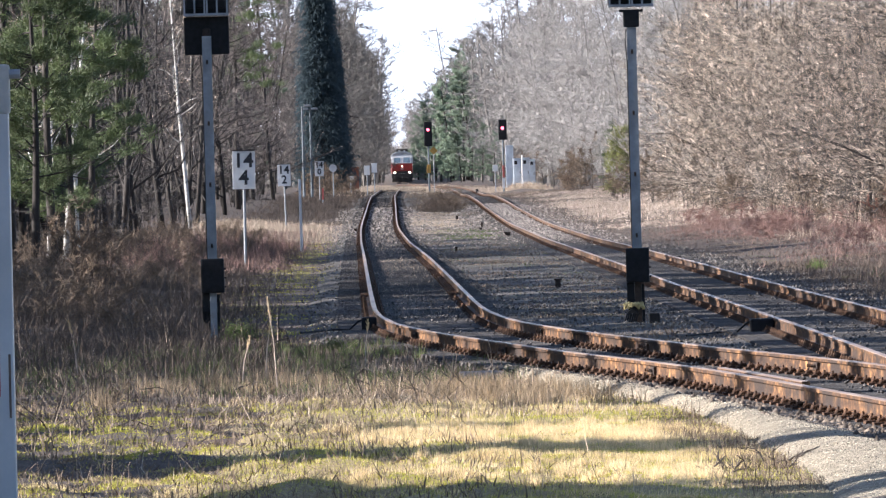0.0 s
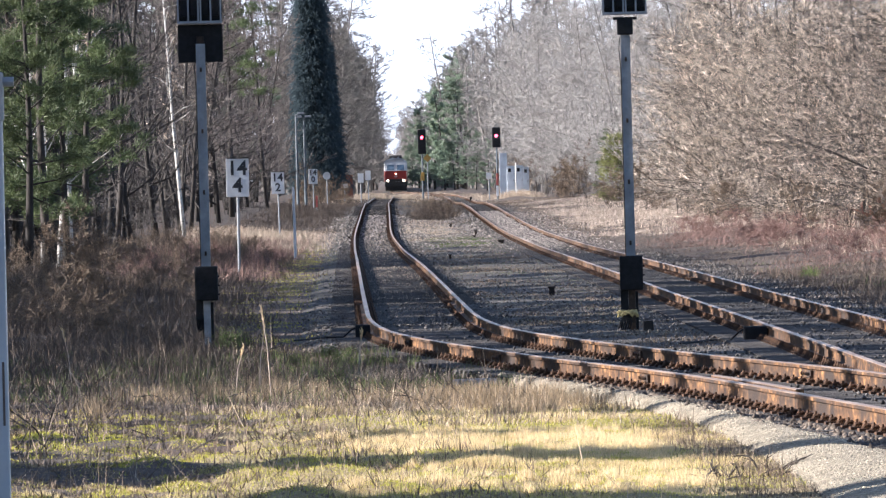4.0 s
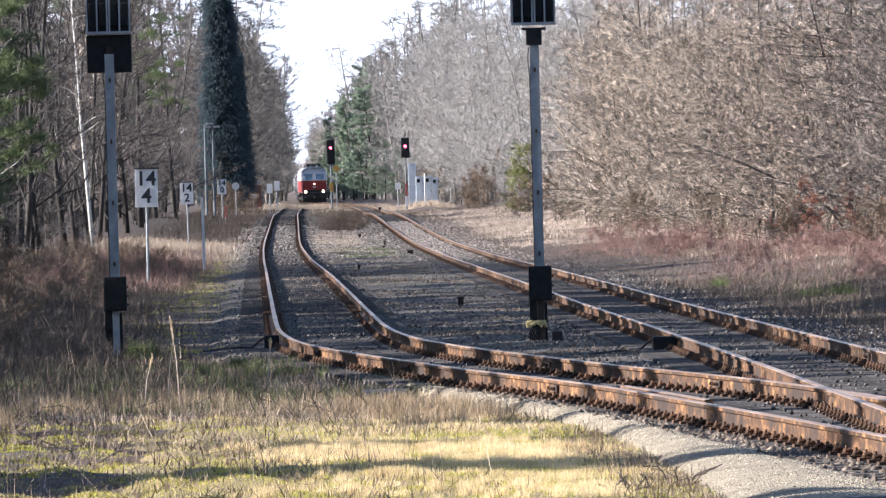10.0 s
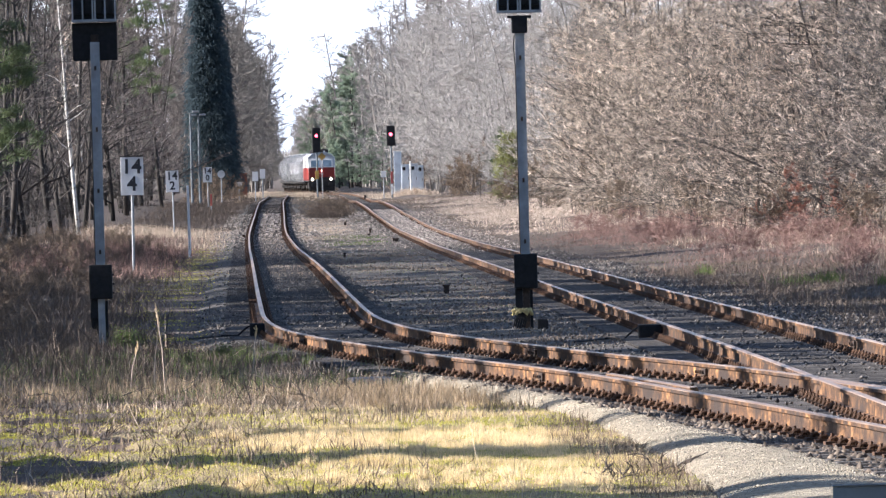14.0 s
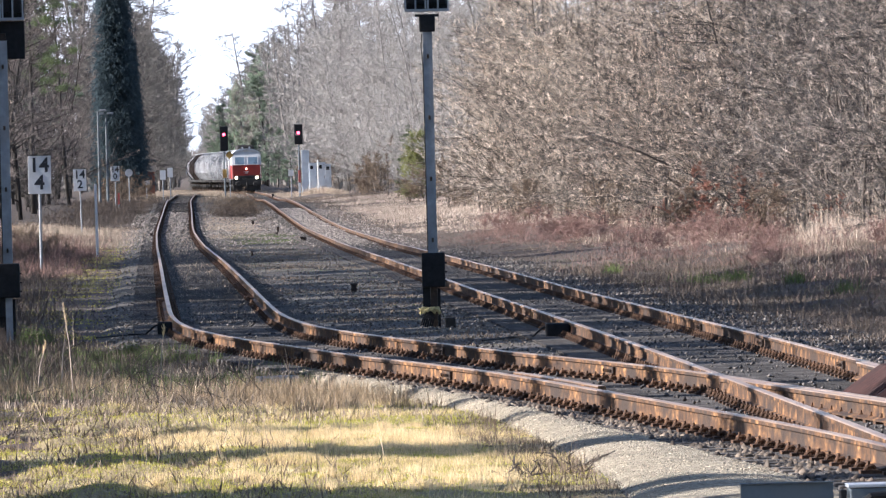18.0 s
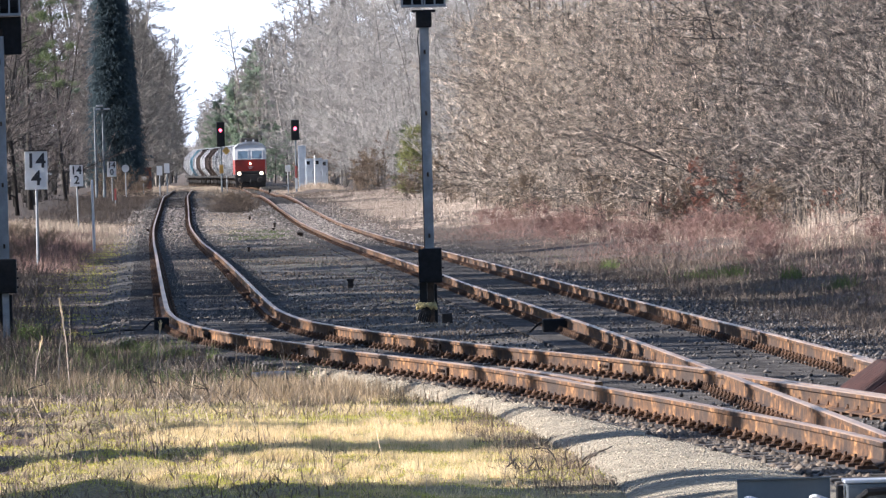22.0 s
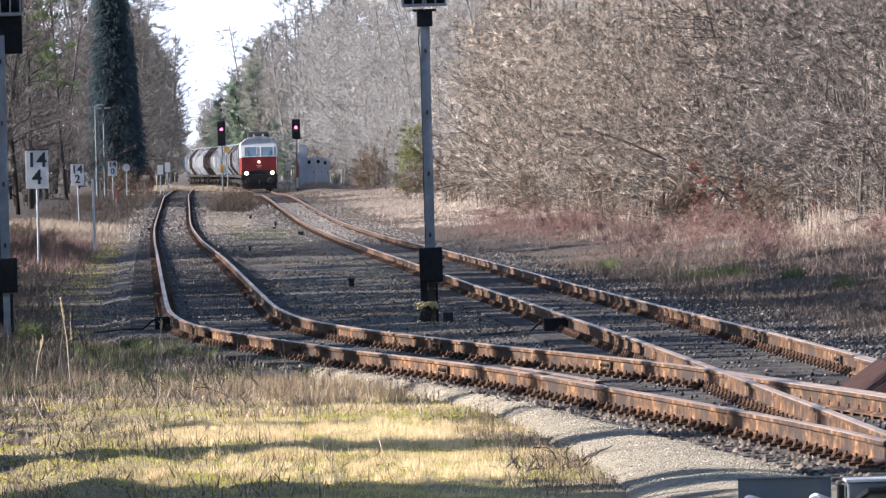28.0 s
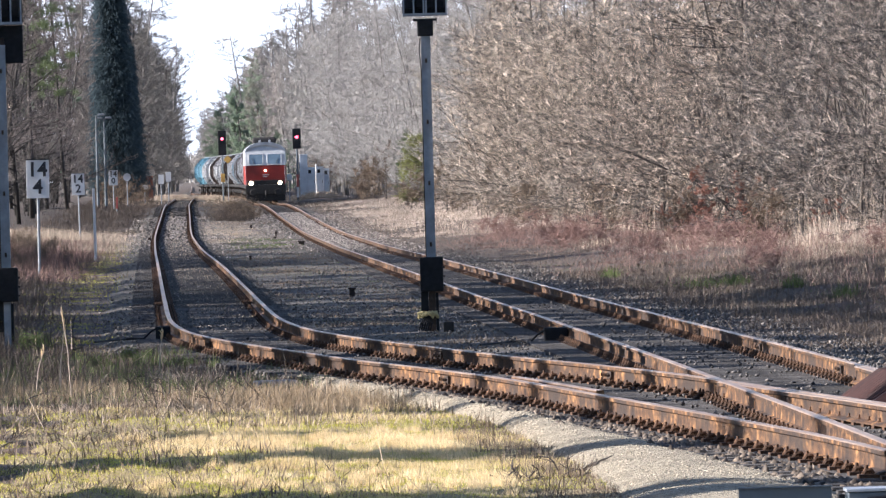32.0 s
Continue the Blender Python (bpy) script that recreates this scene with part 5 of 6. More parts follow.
def light_signal(x, y, screen_z, tall, label, foot):
    """Colour-light signal seen from behind: slim mast, terminal box, dark screen with a cage of bars."""
    z0 = gz(x, y)
    ob = thing("light_signal", label, "railway signal", Matrix.Translation((x, y, z0)), "exit signals seen from behind")
    s = Shape()                       # channel-section mast
    s.sweep([(-.062, -.035), (.062, -.035), (.062, .04), (.052, .04), (.052, -.025), (-.052, -.025), (-.052, .04), (-.062, .04)], [(Vector((0, 0, z)), Vector((1, 0, 0)), Vector((0, 1, 0)), 1) for z in (.62, screen_z + (.10 if tall else 0))])
    mast = part("mast", s, M["steel"], ob, "grey galvanised channel mast")
    for z in [1.25 + .82 * k for k in range(4)]:
        s = Shape()
        s.tube([Vector((0, -.035, z)), Vector((0, -.075, z))], [.016, .016], 8)
        s.box(-.014, .014, -.062, -.037, z - .03, z + .03, 0, .004)
        part("step_bolt", s, M["iron"], mast)
    s = Shape()
    s.box(-.155, .155, -.16, .06, .62, 1.08, 0, .02)
    box = part("terminal_box", s, M["black"], ob, "black terminal box")
    s = Shape()
    for z in (.70, .82, .94):
        s = Shape()
        s.box(.155, .18, -.09, -.05, z - .012, z + .012, 0, .003)
        part("hinge", s, M["black"], box)
    s = Shape()
    s.box(-.15, -.05, -.05, .05, .36, .62, 0, .01)
    for k in range(5):
        q = -.14 + k * .022
        s.tube([Vector((q, 0, .40)), Vector((q + .01, -.01, .26)), Vector((q + .03, .0, .02 if k > 2 else .22))], [.011] * 3, 6)
    part("cable_gland", s, M["black"], ob, "black cable ends under the box")
    s = Shape()
    s.box(-.045, .045, -.05, .05, -.3, .62, 0, .004)
    part("base_post", s, foot, ob, "square foot of the mast")
    s = Shape()
    s.box(.048, .085, -.03, .03, -.3, .60, 0, .004)
    part("cable_duct", s, M["black"], ob, "black cable duct beside the foot")
    zt = screen_z
    if tall:
        s = Shape()
        s.box(-.30, .30, .05, .13, zt - .15, zt + .36, 0, .012)
        part("rear_plate", s, M["black"], ob, "black back plate of the screen")
        s = Shape()
        s.box(-.05, .05, -.02, .045, zt + .04, zt + .2, 0, .01)
        part("bracket", s, M["iron"], ob)
    else:
        s = Shape()
        s.box(-.105, .105, -.08, .12, zt - .02, zt + .21, 0, .015)
        s.box(-.16, .16, -.05, .10, zt + .18, zt + .215, 0, .006)
        part("bracket", s, M["black"], ob, "black bracket under the screen")
    zb = zt + (.37 if tall else .25)
    s = Shape()
    s.box(-.30, .30, .08, .16, zb, zb + 1.5, 0, .012)
    part("screen", s, M["black"], ob, "black signal screen")
    s = Shape()
    s.box(-.30, .30, -.10, .079, zb, zb + .035, 0, .005)
    cage = part("cage", s, M["steel"], ob, "grey ladder cage of flat bars")
    s = Shape()
    s.box(-.30, .30, -.10, .079, zb + 1.46, zb + 1.495, 0, .005)
    part("top_bar", s, M["steel"], cage)
    for q in (-.285, -.15, -.016, .016, .15, .285):
        s = Shape()
        s.box(q - .011, q + .011, -.098, -.072, zb + .036, zb + 1.459)
        part("bar", s, M["steel"], cage)
    for q in (-.21, -.07, .07, .21):
        s = Shape()
        s.box(q - .05, q + .05, -.02, .078, zb + .10, zb + .42, 0, .02)
        part("lamp_housing", s, M["black"], ob)
    s = Shape()
    s.tube([Vector((-.075, -.02, zt - .05)), Vector((-.09, -.03, zt - .2)), Vector((-.068, -.03, zt - .5)), Vector((-.066, -.03, 1.0))], [.008] * 4, 5)
    part("cable", s, M["black"], ob)
    return ob


light_signal(-3.13, 140, 3.96, True, "grey signal mast with black screen, seen from behind", M["steel"])
sig_r = light_signal(2.56, 140, 4.06, False, "grey signal mast with black bracket, seen from behind", M["iron"])
rr = random.Random(4)
for k in range(16):
    s = Shape()
    q = 6.283 * k / 16
    s.tube([Vector((-.06 + .11 * math.cos(q), -.06 + .06 * math.sin(q), .33 + rr.uniform(-.02, .02))), Vector((-.06 + .13 * math.cos(q + .5), -.06 + .08 * math.sin(q + .5), .30 + rr.uniform(-.03, .03))), Vector((-.06 + .11 * math.cos(q + 1), -.06 + .06 * math.sin(q + 1), .35))], [.02, .024, .018], 6)
    part("rope_turn", s, M["rope"], sig_r, "yellow wrapping round the cables")
for k in range(6):
    s = Shape()
    q = -.16 + .03 * k
    s.tube([Vector((-.06, -.05, .3)), Vector((q, -.10, .2)), Vector((q - .05, -.08, .03))], [.012] * 3, 6)
    part("loose_cable", s, M["black"], sig_r)


def box_thing(name, label, category, x, y, w, dp, h, material, c=.02, lid=None, sink=.03, turn=0):
    ob = thing(name, label, category, Matrix.Translation((x, y, gz(x, y) - sink)) @ Matrix.Rotation(radians(turn), 4, "Z"))
    s = Shape()
    s.box(-w / 2, w / 2, -dp / 2, dp / 2, 0, h, 0, c)
    part("body", s, material, ob)
    if lid:
        s = Shape()
        s.box(-w / 2 - .012, w / 2 + .012, -dp / 2 - .012, dp / 2 + .012, h + .002, h + .03, 0, .008)
        part("lid", s, lid, ob)
    return ob


box_thing("cable_box", "small black cable box beside the signal foot", "cable box", 2.76, 139.6, .14, .14, .24, M["black"], .01)


def track_unit(x, y, w, label):
    """A black track-side connection box with its cable."""
    z = float(bed_z(np.array([x]), np.array([y]))[0])
    ob = thing("connection_box", label, "connection box", Matrix.Translation((x, y, z)))
    s = Shape()
    s.box(-w / 2, w / 2, -.16, .16, 0, .19, 0, .02)
    part("body", s, M["black"], ob)
    s = Shape()
    s.tube([Vector((-w / 2 + .02, 0, .16)), Vector((-w / 2 - .05, 0, .13)), Vector((-w / 2 - .16, -.05, .03)), Vector((-w / 2 - .4, .3, .025)), Vector((-w / 2 - .8, -1.2, .02))], [.013] * 5, 6)
    part("cable", s, M["black"], ob)
    return ob


track_unit(3.83, 127.5, .30, "black connection box clamped beside the rail")
track_unit(-1.05, 139.5, .20, "black connection box at the bend of the rail")
# marker stubs and point lanterns along the tracks
for x, y, w, h in ((2.02, 190, .10, .18), (-2.45 - 1.25, 430, .12, .16), (1.55, 440, .10, .2), (.55, 480, .1, .2), (2.25, 380, .2, .16), (.3, 300, .06, .16), (1.42, 420, .12, .12)):
    ob = thing("marker_stub", "short dark iron stub between the tracks", "marker stub", Matrix.Translation((x, y, float(max(bed_z(np.array([x]), np.array([y]))[0], gz(x, y))) - .02)), "stubs between the tracks")
    s = Shape()
    s.box(-w / 2, w / 2, -.05, .05, 0, h, 0, .012)
    s.box(-w / 2 - .02, w / 2 + .02, -.07, .07, h - .03, h, 0, .006)
    part("body", s, M["iron"], ob)


def main_signal(x, y, base, z0, z1, extra, label):
    """A distant colour-light signal with a red lamp."""
    g = gz(x, y)
    ob = thing("main_signal", label, "railway signal", Matrix.Translation((x, y, g)), "red signals at the far end")
    a, b = z0 - g, z1 - g
    s = Shape()
    s.tube([Vector((0, .12, -.2)), Vector((0, .12, b - .3))], [.07, .07], 8)
    part("mast", s, M["steel_dark"], ob)
    if not extra:
        s = Shape()
        s.box(-.10, .10, -.05, .025, .3, 1.1, 0, .01)
        part("mast_plate", s, M["white"], ob, "white strip on the mast")
        s = Shape()
        s.box(-.085, .085, -.052, .02, 1.15, 2.1, 0, .01)
        part("mast_plate", s, M["paint_red"], ob, "red strip on the mast")
    s = Shape()
    s.box(-.33, .33, -.05, .11, a, b, 0, .06)
    scr = part("screen", s, M["black"], ob, "black signal screen")
    s = Shape()
    zr = b - .42 * (b - a) if not extra else b - .33 * (b - a)
    s.tube([Vector((0, -.05, zr)), Vector((0, -.075, zr))], [.12, .12], 16)
    part("red_lamp", s, M["lamp_red"], scr, "glowing red lamp")
    s = Shape()
    for k in range(7):
        q = math.pi * k / 6
        s.tube([Vector((.15 * math.cos(q), -.05, zr + .15 * math.sin(q))), Vector((.15 * math.cos(q), -.30, zr + .15 * math.sin(q)))], [.022, .022], 4)
    part("hood", s, M["black"], scr)
    if extra:
        s = Shape()
        q = .34
        s.add([Vector((.42 + dx * q, yy, a - .35 + dz * q)) for yy in (-.02, .02) for dx, dz in ((0, 1), (1, 0), (0, -1), (-1, 0))], [(3, 2, 1, 0), (4, 5, 6, 7), (0, 1, 5, 4), (1, 2, 6, 5), (2, 3, 7, 6), (3, 0, 4, 7)])
        part("diamond_board", s, M["yellow"], ob, "weathered yellow diamond board")
        s = Shape()
        s.tube([Vector((.42, .06, -.2)), Vector((.42, .06, a - .1))], [.04, .04], 6)
        part("board_post", s, M["steel"], ob)
        s = Shape()
        s.box(-.16, .16, -.12, -.06, a - 2.2, a - 1.5, 0, .02)
        part("lower_board", s, M["yellow"], ob, "faded yellow plate")
    return ob


main_signal(-1.22, 860, 0, 3.42, 5.45, True, "black signal showing red with a yellow diamond board")
main_signal(4.72, 826, 0, 3.72, 5.32, False, "black signal showing red on a slim mast")


def relay_cabinet(x, y, w, h, label, door=True):
    ob = thing("relay_cabinet", label, "relay cabinet", Matrix.Translation((x, y, gz(x, y) - .05)), "cabinets beside the signal")
    s = Shape()
    s.box(-w / 2, w / 2, 0, .6, 0, h, 0, .02)
    part("body", s, M["cabinet"], ob)
    s = Shape()
    s.box(-w / 2 - .03, w / 2 + .03, -.04, .64, h + .002, h + .06, 0, .01)
    part("cap", s, M["cabinet"], ob)
    if door:
        s = Shape()
        s.box(-w / 2 + .04, w / 2 - .04, -.025, -.002, .15, h - .08, 0, .006)
        d = part("door", s, M["cabinet"], ob, "pale painted door")
        s = Shape()
        s.box(-w / 2 + .10, -w / 2 + .34, -.05, -.027, h - .45, h - .16, 0, .01)
        part("vent", s, M["black"], d)
        s = Shape()
        s.box(w / 2 - .12, w / 2 - .08, -.06, -.027, h * .45, h * .55)
        part("handle", s, M["iron"], d)
    return ob


relay_cabinet(5.30, 840, .62, 3.4, "tall pale grey cabinet beside the signal", False)
relay_cabinet(5.87, 836, .66, 2.2, "pale grey relay cabinet with a black vent")
relay_cabinet(6.54, 834, .60, 2.25, "pale grey relay cabinet beside another")
relay_cabinet(7.07, 836, .5, 2.2, "narrow pale grey relay cabinet at the wood's edge")
for x, y, h in ((6.24, 832, 2.5),):
    ob = thing("white_post", "thin white post between the cabinets", "post", Matrix.Translation((x, y, gz(x, y))))
    s = Shape()
    s.tube([Vector((0, 0, -.2)), Vector((0, 0, h))], [.05, .05], 8)
    part("shaft", s, M["white"], ob)


def small_board(x, y, w, h, top, material, label, round_=False):
    """A little plate on a post far down the line."""
    ob = thing("track_sign", label, "sign", Matrix.Translation((x, y, gz(x, y))), "small signs down the line")
    t = top - gz(x, y)
    s = Shape()
    s.tube([Vector((0, .05, -.2)), Vector((0, .05, t - .05))], [.04, .04], 6)
    part("post", s, M["steel"], ob)
    s = Shape()
    if round_:
        s.tube([Vector((0, .0, t - w / 2)), Vector((0, .03, t - w / 2))], [w / 2, w / 2], 20)
    else:
        s.box(-w / 2, w / 2, -.015, .015, t - h, t, 0, .005)
    part("plate", s, material, ob)
    return ob


X = lambda px, d: (px - 788) / 18501 * d
small_board(X(592, 760), 760, .55, .55, 2.1, M["grey"], "round grey sign seen from behind", True)
small_board(X(623, 800), 800, .55, .35, 1.2, M["concrete"], "low pale plate beside the track")
small_board(X(652, 780), 780, .42, .7, 1.95, M["white"], "white plate on a post by the crossing")
small_board(X(665, 820), 820, .42, .75, 2.15, M["white"], "white plate on a grey post")
small_board(X(879, 830), 830, .42, .5, 1.75, M["white"], "small white plate beside the signal")
small_board(X(573, 640), 640, .12, .7, .6, M["paint_red"], "thin post with a red band")
small_board(X(846, 800), 800, .18, .3, -.05, M["black"], "low dark point indicator beside the rail")


def lamp_post(px, d, top, arms, label):
    x = X(px, d)
    ob = thing("lamp_post", label, "lamp post", Matrix.Translation((x, d, gz(x, d))), "lamp posts")
    t = top - gz(x, d)
    s = Shape()
    s.tube([Vector((0, 0, -.2)), Vector((0, 0, t))], [.10, .06], 8)
    part("pole", s, M["steel_dark"], ob)
    for a in arms:
        s = Shape()
        s.tube([Vector((0, 0, t - .03)), Vector((a, -.1, t + .02))], [.04, .04], 6)
        arm = part("arm", s, M["steel_dark"], ob)
        s = Shape()
        s.box(a - .22, a + .22, -.25, .05, t - .02, t + .12, 0, .03)
        part("lantern", s, M["steel"], arm, "flat grey lantern")
    return ob


lamp_post(540, 700, 6.0, (.35,), "grey lamp post with a flat lantern")
lamp_post(554, 720, 5.9, (-.35, .3), "slender grey lamp post with two lanterns")
ob = thing("white_stake", "thin weathered white stake in the grass", "stake", Matrix.Translation((X(533, 330), 330, gz(X(533, 330), 330))) @ Matrix.Rotation(radians(-.4), 4, "Y"))
s = Shape()
s.tube([Vector((0, 0, -.2)), Vector((0, 0, 2.30))], [.045, .04], 8)
part("shaft", s, M["white"], ob)

# small shed by the crossing
xs = X(621, 900)
ob = thing("shed", "reddish-brown wooden shed by the crossing", "shed", Matrix.Translation((xs, 900, gz(xs, 900))))
s = Shape()
s.box(-.8, .8, 0, 2, 0, 2.2, 0, .02)
wall = part("wall", s, M["shed"], ob)
for k in range(8):
    s = Shape()
    s.box(-.8 + k * .2 + .01, -.8 + k * .2 + .19, -.022, -.002, .05, 2.15)
    part("board", s, M["shed"], wall)
s = Shape()
s.add([Vector(q) for q in ((-.95, -.15, 2.18), (.95, -.15, 2.18), (.95, 2.1, 2.18), (-.95, 2.1, 2.18), (-.95, .95, 2.7), (.95, .95, 2.7))], [(0, 1, 5, 4), (2, 3, 4, 5), (0, 4, 3), (1, 2, 5), (3, 2, 1, 0)])
part("roof", s, M["bark_dark"], ob)

# weathered post at the yard's edge
xp, yp = X(5, 63), 63.0
ob = thing("graffiti_post", "grey painted steel post with faded red graffiti", "post", Matrix.Translation((xp - .07, yp, gz(xp, yp))) @ Matrix.Rotation(radians(.2), 4, "Y"))
s = Shape()
s.box(-.14, .115, -.08, .08, -.2, 2.60, 0, .012)
shaft = part("shaft", s, M["grey"], ob)
rr = random.Random(8)
for k in range(12):
    s = Shape()
    z = .2 + k * .13
    q = rr.uniform(-.09, .09)
    s.box(q - .007, q + .007, -.0835, -.0805, z, z + rr.uniform(.3, .7), 0, .002)
    part("paint_stroke", s, M["paint_red"] if k % 3 else M["brown"], shaft)
s = Shape()
s.tube([Vector((.0, -.02, 2.62)), Vector((.10, -.03, 2.66)), Vector((.19, -.03, 2.66))], [.03, .03, .03], 8)
part("bent_arm", s, M["steel"], ob)
s = Shape()
s.box(-.15, .125, -.09, .09, 2.42, 2.72, 0, .02)
part("head_bracket", s, M["concrete"], ob)

# point machine cover and rusted plate
ob = thing("point_box", "open grey steel trough with pale pipes beside the points", "point machine", Matrix.Translation((2.94, 57.0, -.247)) @ Matrix.Diagonal((.94, 1, 1, 1)))
for name, q in (("back_plate", (-.27, .27, -.006, .006, 0, .213)), ("side_plate", (-.282, -.2705, -.42, .006, 0, .10)), ("side_plate", (.2705, .282, -.42, .006, 0, .10)), ("front_plate", (-.27, .27, -.42, -.408, 0, .06)), ("bottom_plate", (-.27, .27, -.406, -.008, -.02, .01))):
    s = Shape()
    s.box(*q, 0, .003)
    part(name, s, M["steel_dark"], ob)
s = Shape()
s.box(-.275, .275, -.03, .010, .214, .222, 0, .002)
part("top_flange", s, M["steel_dark"], ob)
for q in (-.17, .21):
    s = Shape()
    s.tube([Vector((q - .05, -.30, .085)), Vector((q - .045, -.20, .09)), Vector((q + .03, -.12, .07)), Vector((q + .05, -.10, .04))], [.04, .046, .042, .02], 12)
    part("pipe_end", s, M["white"], ob, "pale shiny pipe end")
s = Shape()
br = random.Random(9)
for k in range(60):
    c = Vector((br.uniform(-.12, .17), br.uniform(-.3, -.05), .02 + br.random() * .07))
    r = br.uniform(.012, .03)
    s.spike(c - Vector((r, 0, 0)), c + Vector((r, br.uniform(-r, r), br.uniform(-r, r))), r * .8)
tagged(part("debris", s, M["bark_dark"], ob, "dark dead leaves and grit in the trough"), kind="stuff")
ob = thing("drive_box", "grey steel drive box with a black hose", "point machine", Matrix.Translation((3.41, 56.9, -.23)))
s = Shape()
s.box(-.14, .14, -.16, .16, 0, .17, 0, .01)
part("body", s, M["steel_dark"], ob)
s = Shape()
s.box(-.15, .15, -.17, .17, .172, .19, 0, .005)
part("lid", s, M["grey"], ob, "pale worn lid")
s = Shape()
s.tube([Vector((-.1, -.2, -.02)), Vector((-.09, -.22, .08)), Vector((-.03, -.23, .125)), Vector((.06, -.22, .13)), Vector((.14, -.2, .11))], [.022] * 5, 8)
part("hose", s, M["black"], ob, "black bent hose")
s = Shape()
s.box(-.19, -.155, -.1, .02, -.02, .16, 0, .006)
part("bracket", s, M["black"], ob)
ob = thing("cover_plate", "sloping dark rusted cover plate between the rails", "cover plate", Matrix.Translation((5.05, 84.5, float(prof(84.5)) - .171)))
s = Shape()
s.add([Vector(q) for q in ((-.25, -2.6, 0), (.36, -2.6, 0), (.36, 1.2, 0), (-.25, 1.2, 0), (.14, -2.4, .24), (.36, -2.4, .25), (.36, 1.0, .22), (.16, 1.0, .22))], [(3, 2, 1, 0), (4, 5, 6, 7), (0, 1, 5, 4), (1, 2, 6, 5), (2, 3, 7, 6), (3, 0, 4, 7)])
part("plate", s, M["rustplate"], ob)
for k in range(11):
    s = Shape()
    y0 = -2.3 + k * .31
    s.tube([Vector((-.22 + .035, y0, .03)), Vector((.15, y0, .26)), Vector((.35, y0, .27))], [.02] * 3, 5)
    part("rib", s, M["rustplate"], ob)

# fallen branches and a heap of prunings on the grass
BR = random.Random(21)
for px, py_d, n, size in ((1290, 67, 18, .24), (1345, 69, 16, .26), (180, 84, 6, .6), (640, 92, 4, .6), (700, 97, 4, .6), (420, 118, 6, .7), (330, 78, 4, .4), (90, 100, 8, .7), (250, 108, 6, .7), (560, 105, 5, .5), (610, 99, 5, .5), (745, 98, 5, .6), (820, 95, 4, .5), (150, 91, 8, .6), (30, 88, 8, .6), (480, 112, 6, .6), (380, 99, 5, .5), (700, 93, 4, .5), (60, 77, 6, .35)):
    x = X(px, py_d)
    ob = thing("brushwood", "heap of dark dead branches lying on the grass" if n > 15 else "dead bare branch sticking out of the grass", "branches", Matrix.Translation((x, py_d, gz(x, py_d))), "dead branches")
    for k in range(n):
        s = Shape()
        p = Vector((BR.gauss(0, size * .6), BR.gauss(0, size), BR.uniform(0, .04)))
        d = rdir(BR, -4 if n > 15 else 15, 35 if n > 15 else 70)
        b = bent(BR, p, d, size * BR.uniform(.5, 1.1), 5, .28)
        s.tube(b, [.008, .007, .006, .005, .004, .003] if n > 15 else [.007, .006, .005, .004, .003, .002], 5)
        for j in range(2):
            q, t = on(b, BR.uniform(.3, .9))
            s.spike(q, q + (t + rdir(BR, -20, 60) * .8).normalized() * size * .4, .005)
        part("branch", s, M["bark"], ob)

# a fallen limb, a broken slab and plumed reeds before the wood
x, y = -2.3, 127.0
ob = thing("fallen_limb", "barkless fallen limb lying in the brush", "branch", Matrix.Translation((x, y, gz(x, y))))
s = Shape()
s.tube([Vector((-.62, .05, .03)), Vector((-.2, 0, .045)), Vector((.2, .04, .04)), Vector((.6, .02, .05))], [.03, .028, .024, .017], 8)
part("stem", s, M["bark"], ob)
s = Shape()
s.tube([Vector((.1, .03, .05)), Vector((.22, -.05, .13)), Vector((.38, -.06, .17))], [.012, .009, .005], 6)
part("side_branch", s, M["bark"], ob)
ob = thing("concrete_slab", "broken pale concrete slab at the path's end", "slab", Matrix.Translation((.32, 104, gz(.32, 104) + .02)) @ Matrix.Rotation(.25, 4, "Z"))
s = Shape()
s.box(-.2, .2, -.14, .14, -.03, .06, 0, .018)
part("slab", s, M["concrete"], ob)
s = Shape()
s.box(.22, .33, -.1, .05, -.03, .035, 0, .015)
part("chip", s, M["concrete"], ob)
RR = random.Random(31)
for x, y, h, lean in ((-1.65, 100.5, .90, -.09), (-1.83, 104, .66, .11), (-2.05, 103, .5, .2), (-.9, 112, .5, .1), (-3.9, 110, .6, -.15)):
    ob = thing("reed", "pale dry reed with a feathery plume", "reed", Matrix.Translation((x, y, gz(x, y))), "dry reeds")
    tip = Vector((lean * h, RR.uniform(-.05, .05), h))
    s = Shape()
    s.tube([Vector((0, 0, -.05)), Vector((lean * h * .35, 0, h * .55)), tip], [.006, .005, .003], 5)
    part("stalk", s, M["pale_straw"], ob)
    s = Shape()
    for k in range(44):
        q = Vector((lean * h * .68, 0, h * .77)).lerp(tip, k / 44)
        s.sliver(q, q + Vector((RR.gauss(0, .012), RR.gauss(0, .012), RR.uniform(.03, .06))), .006, RR.uniform(0, 3.1))
    part("plume", s, M["fluff"], ob)

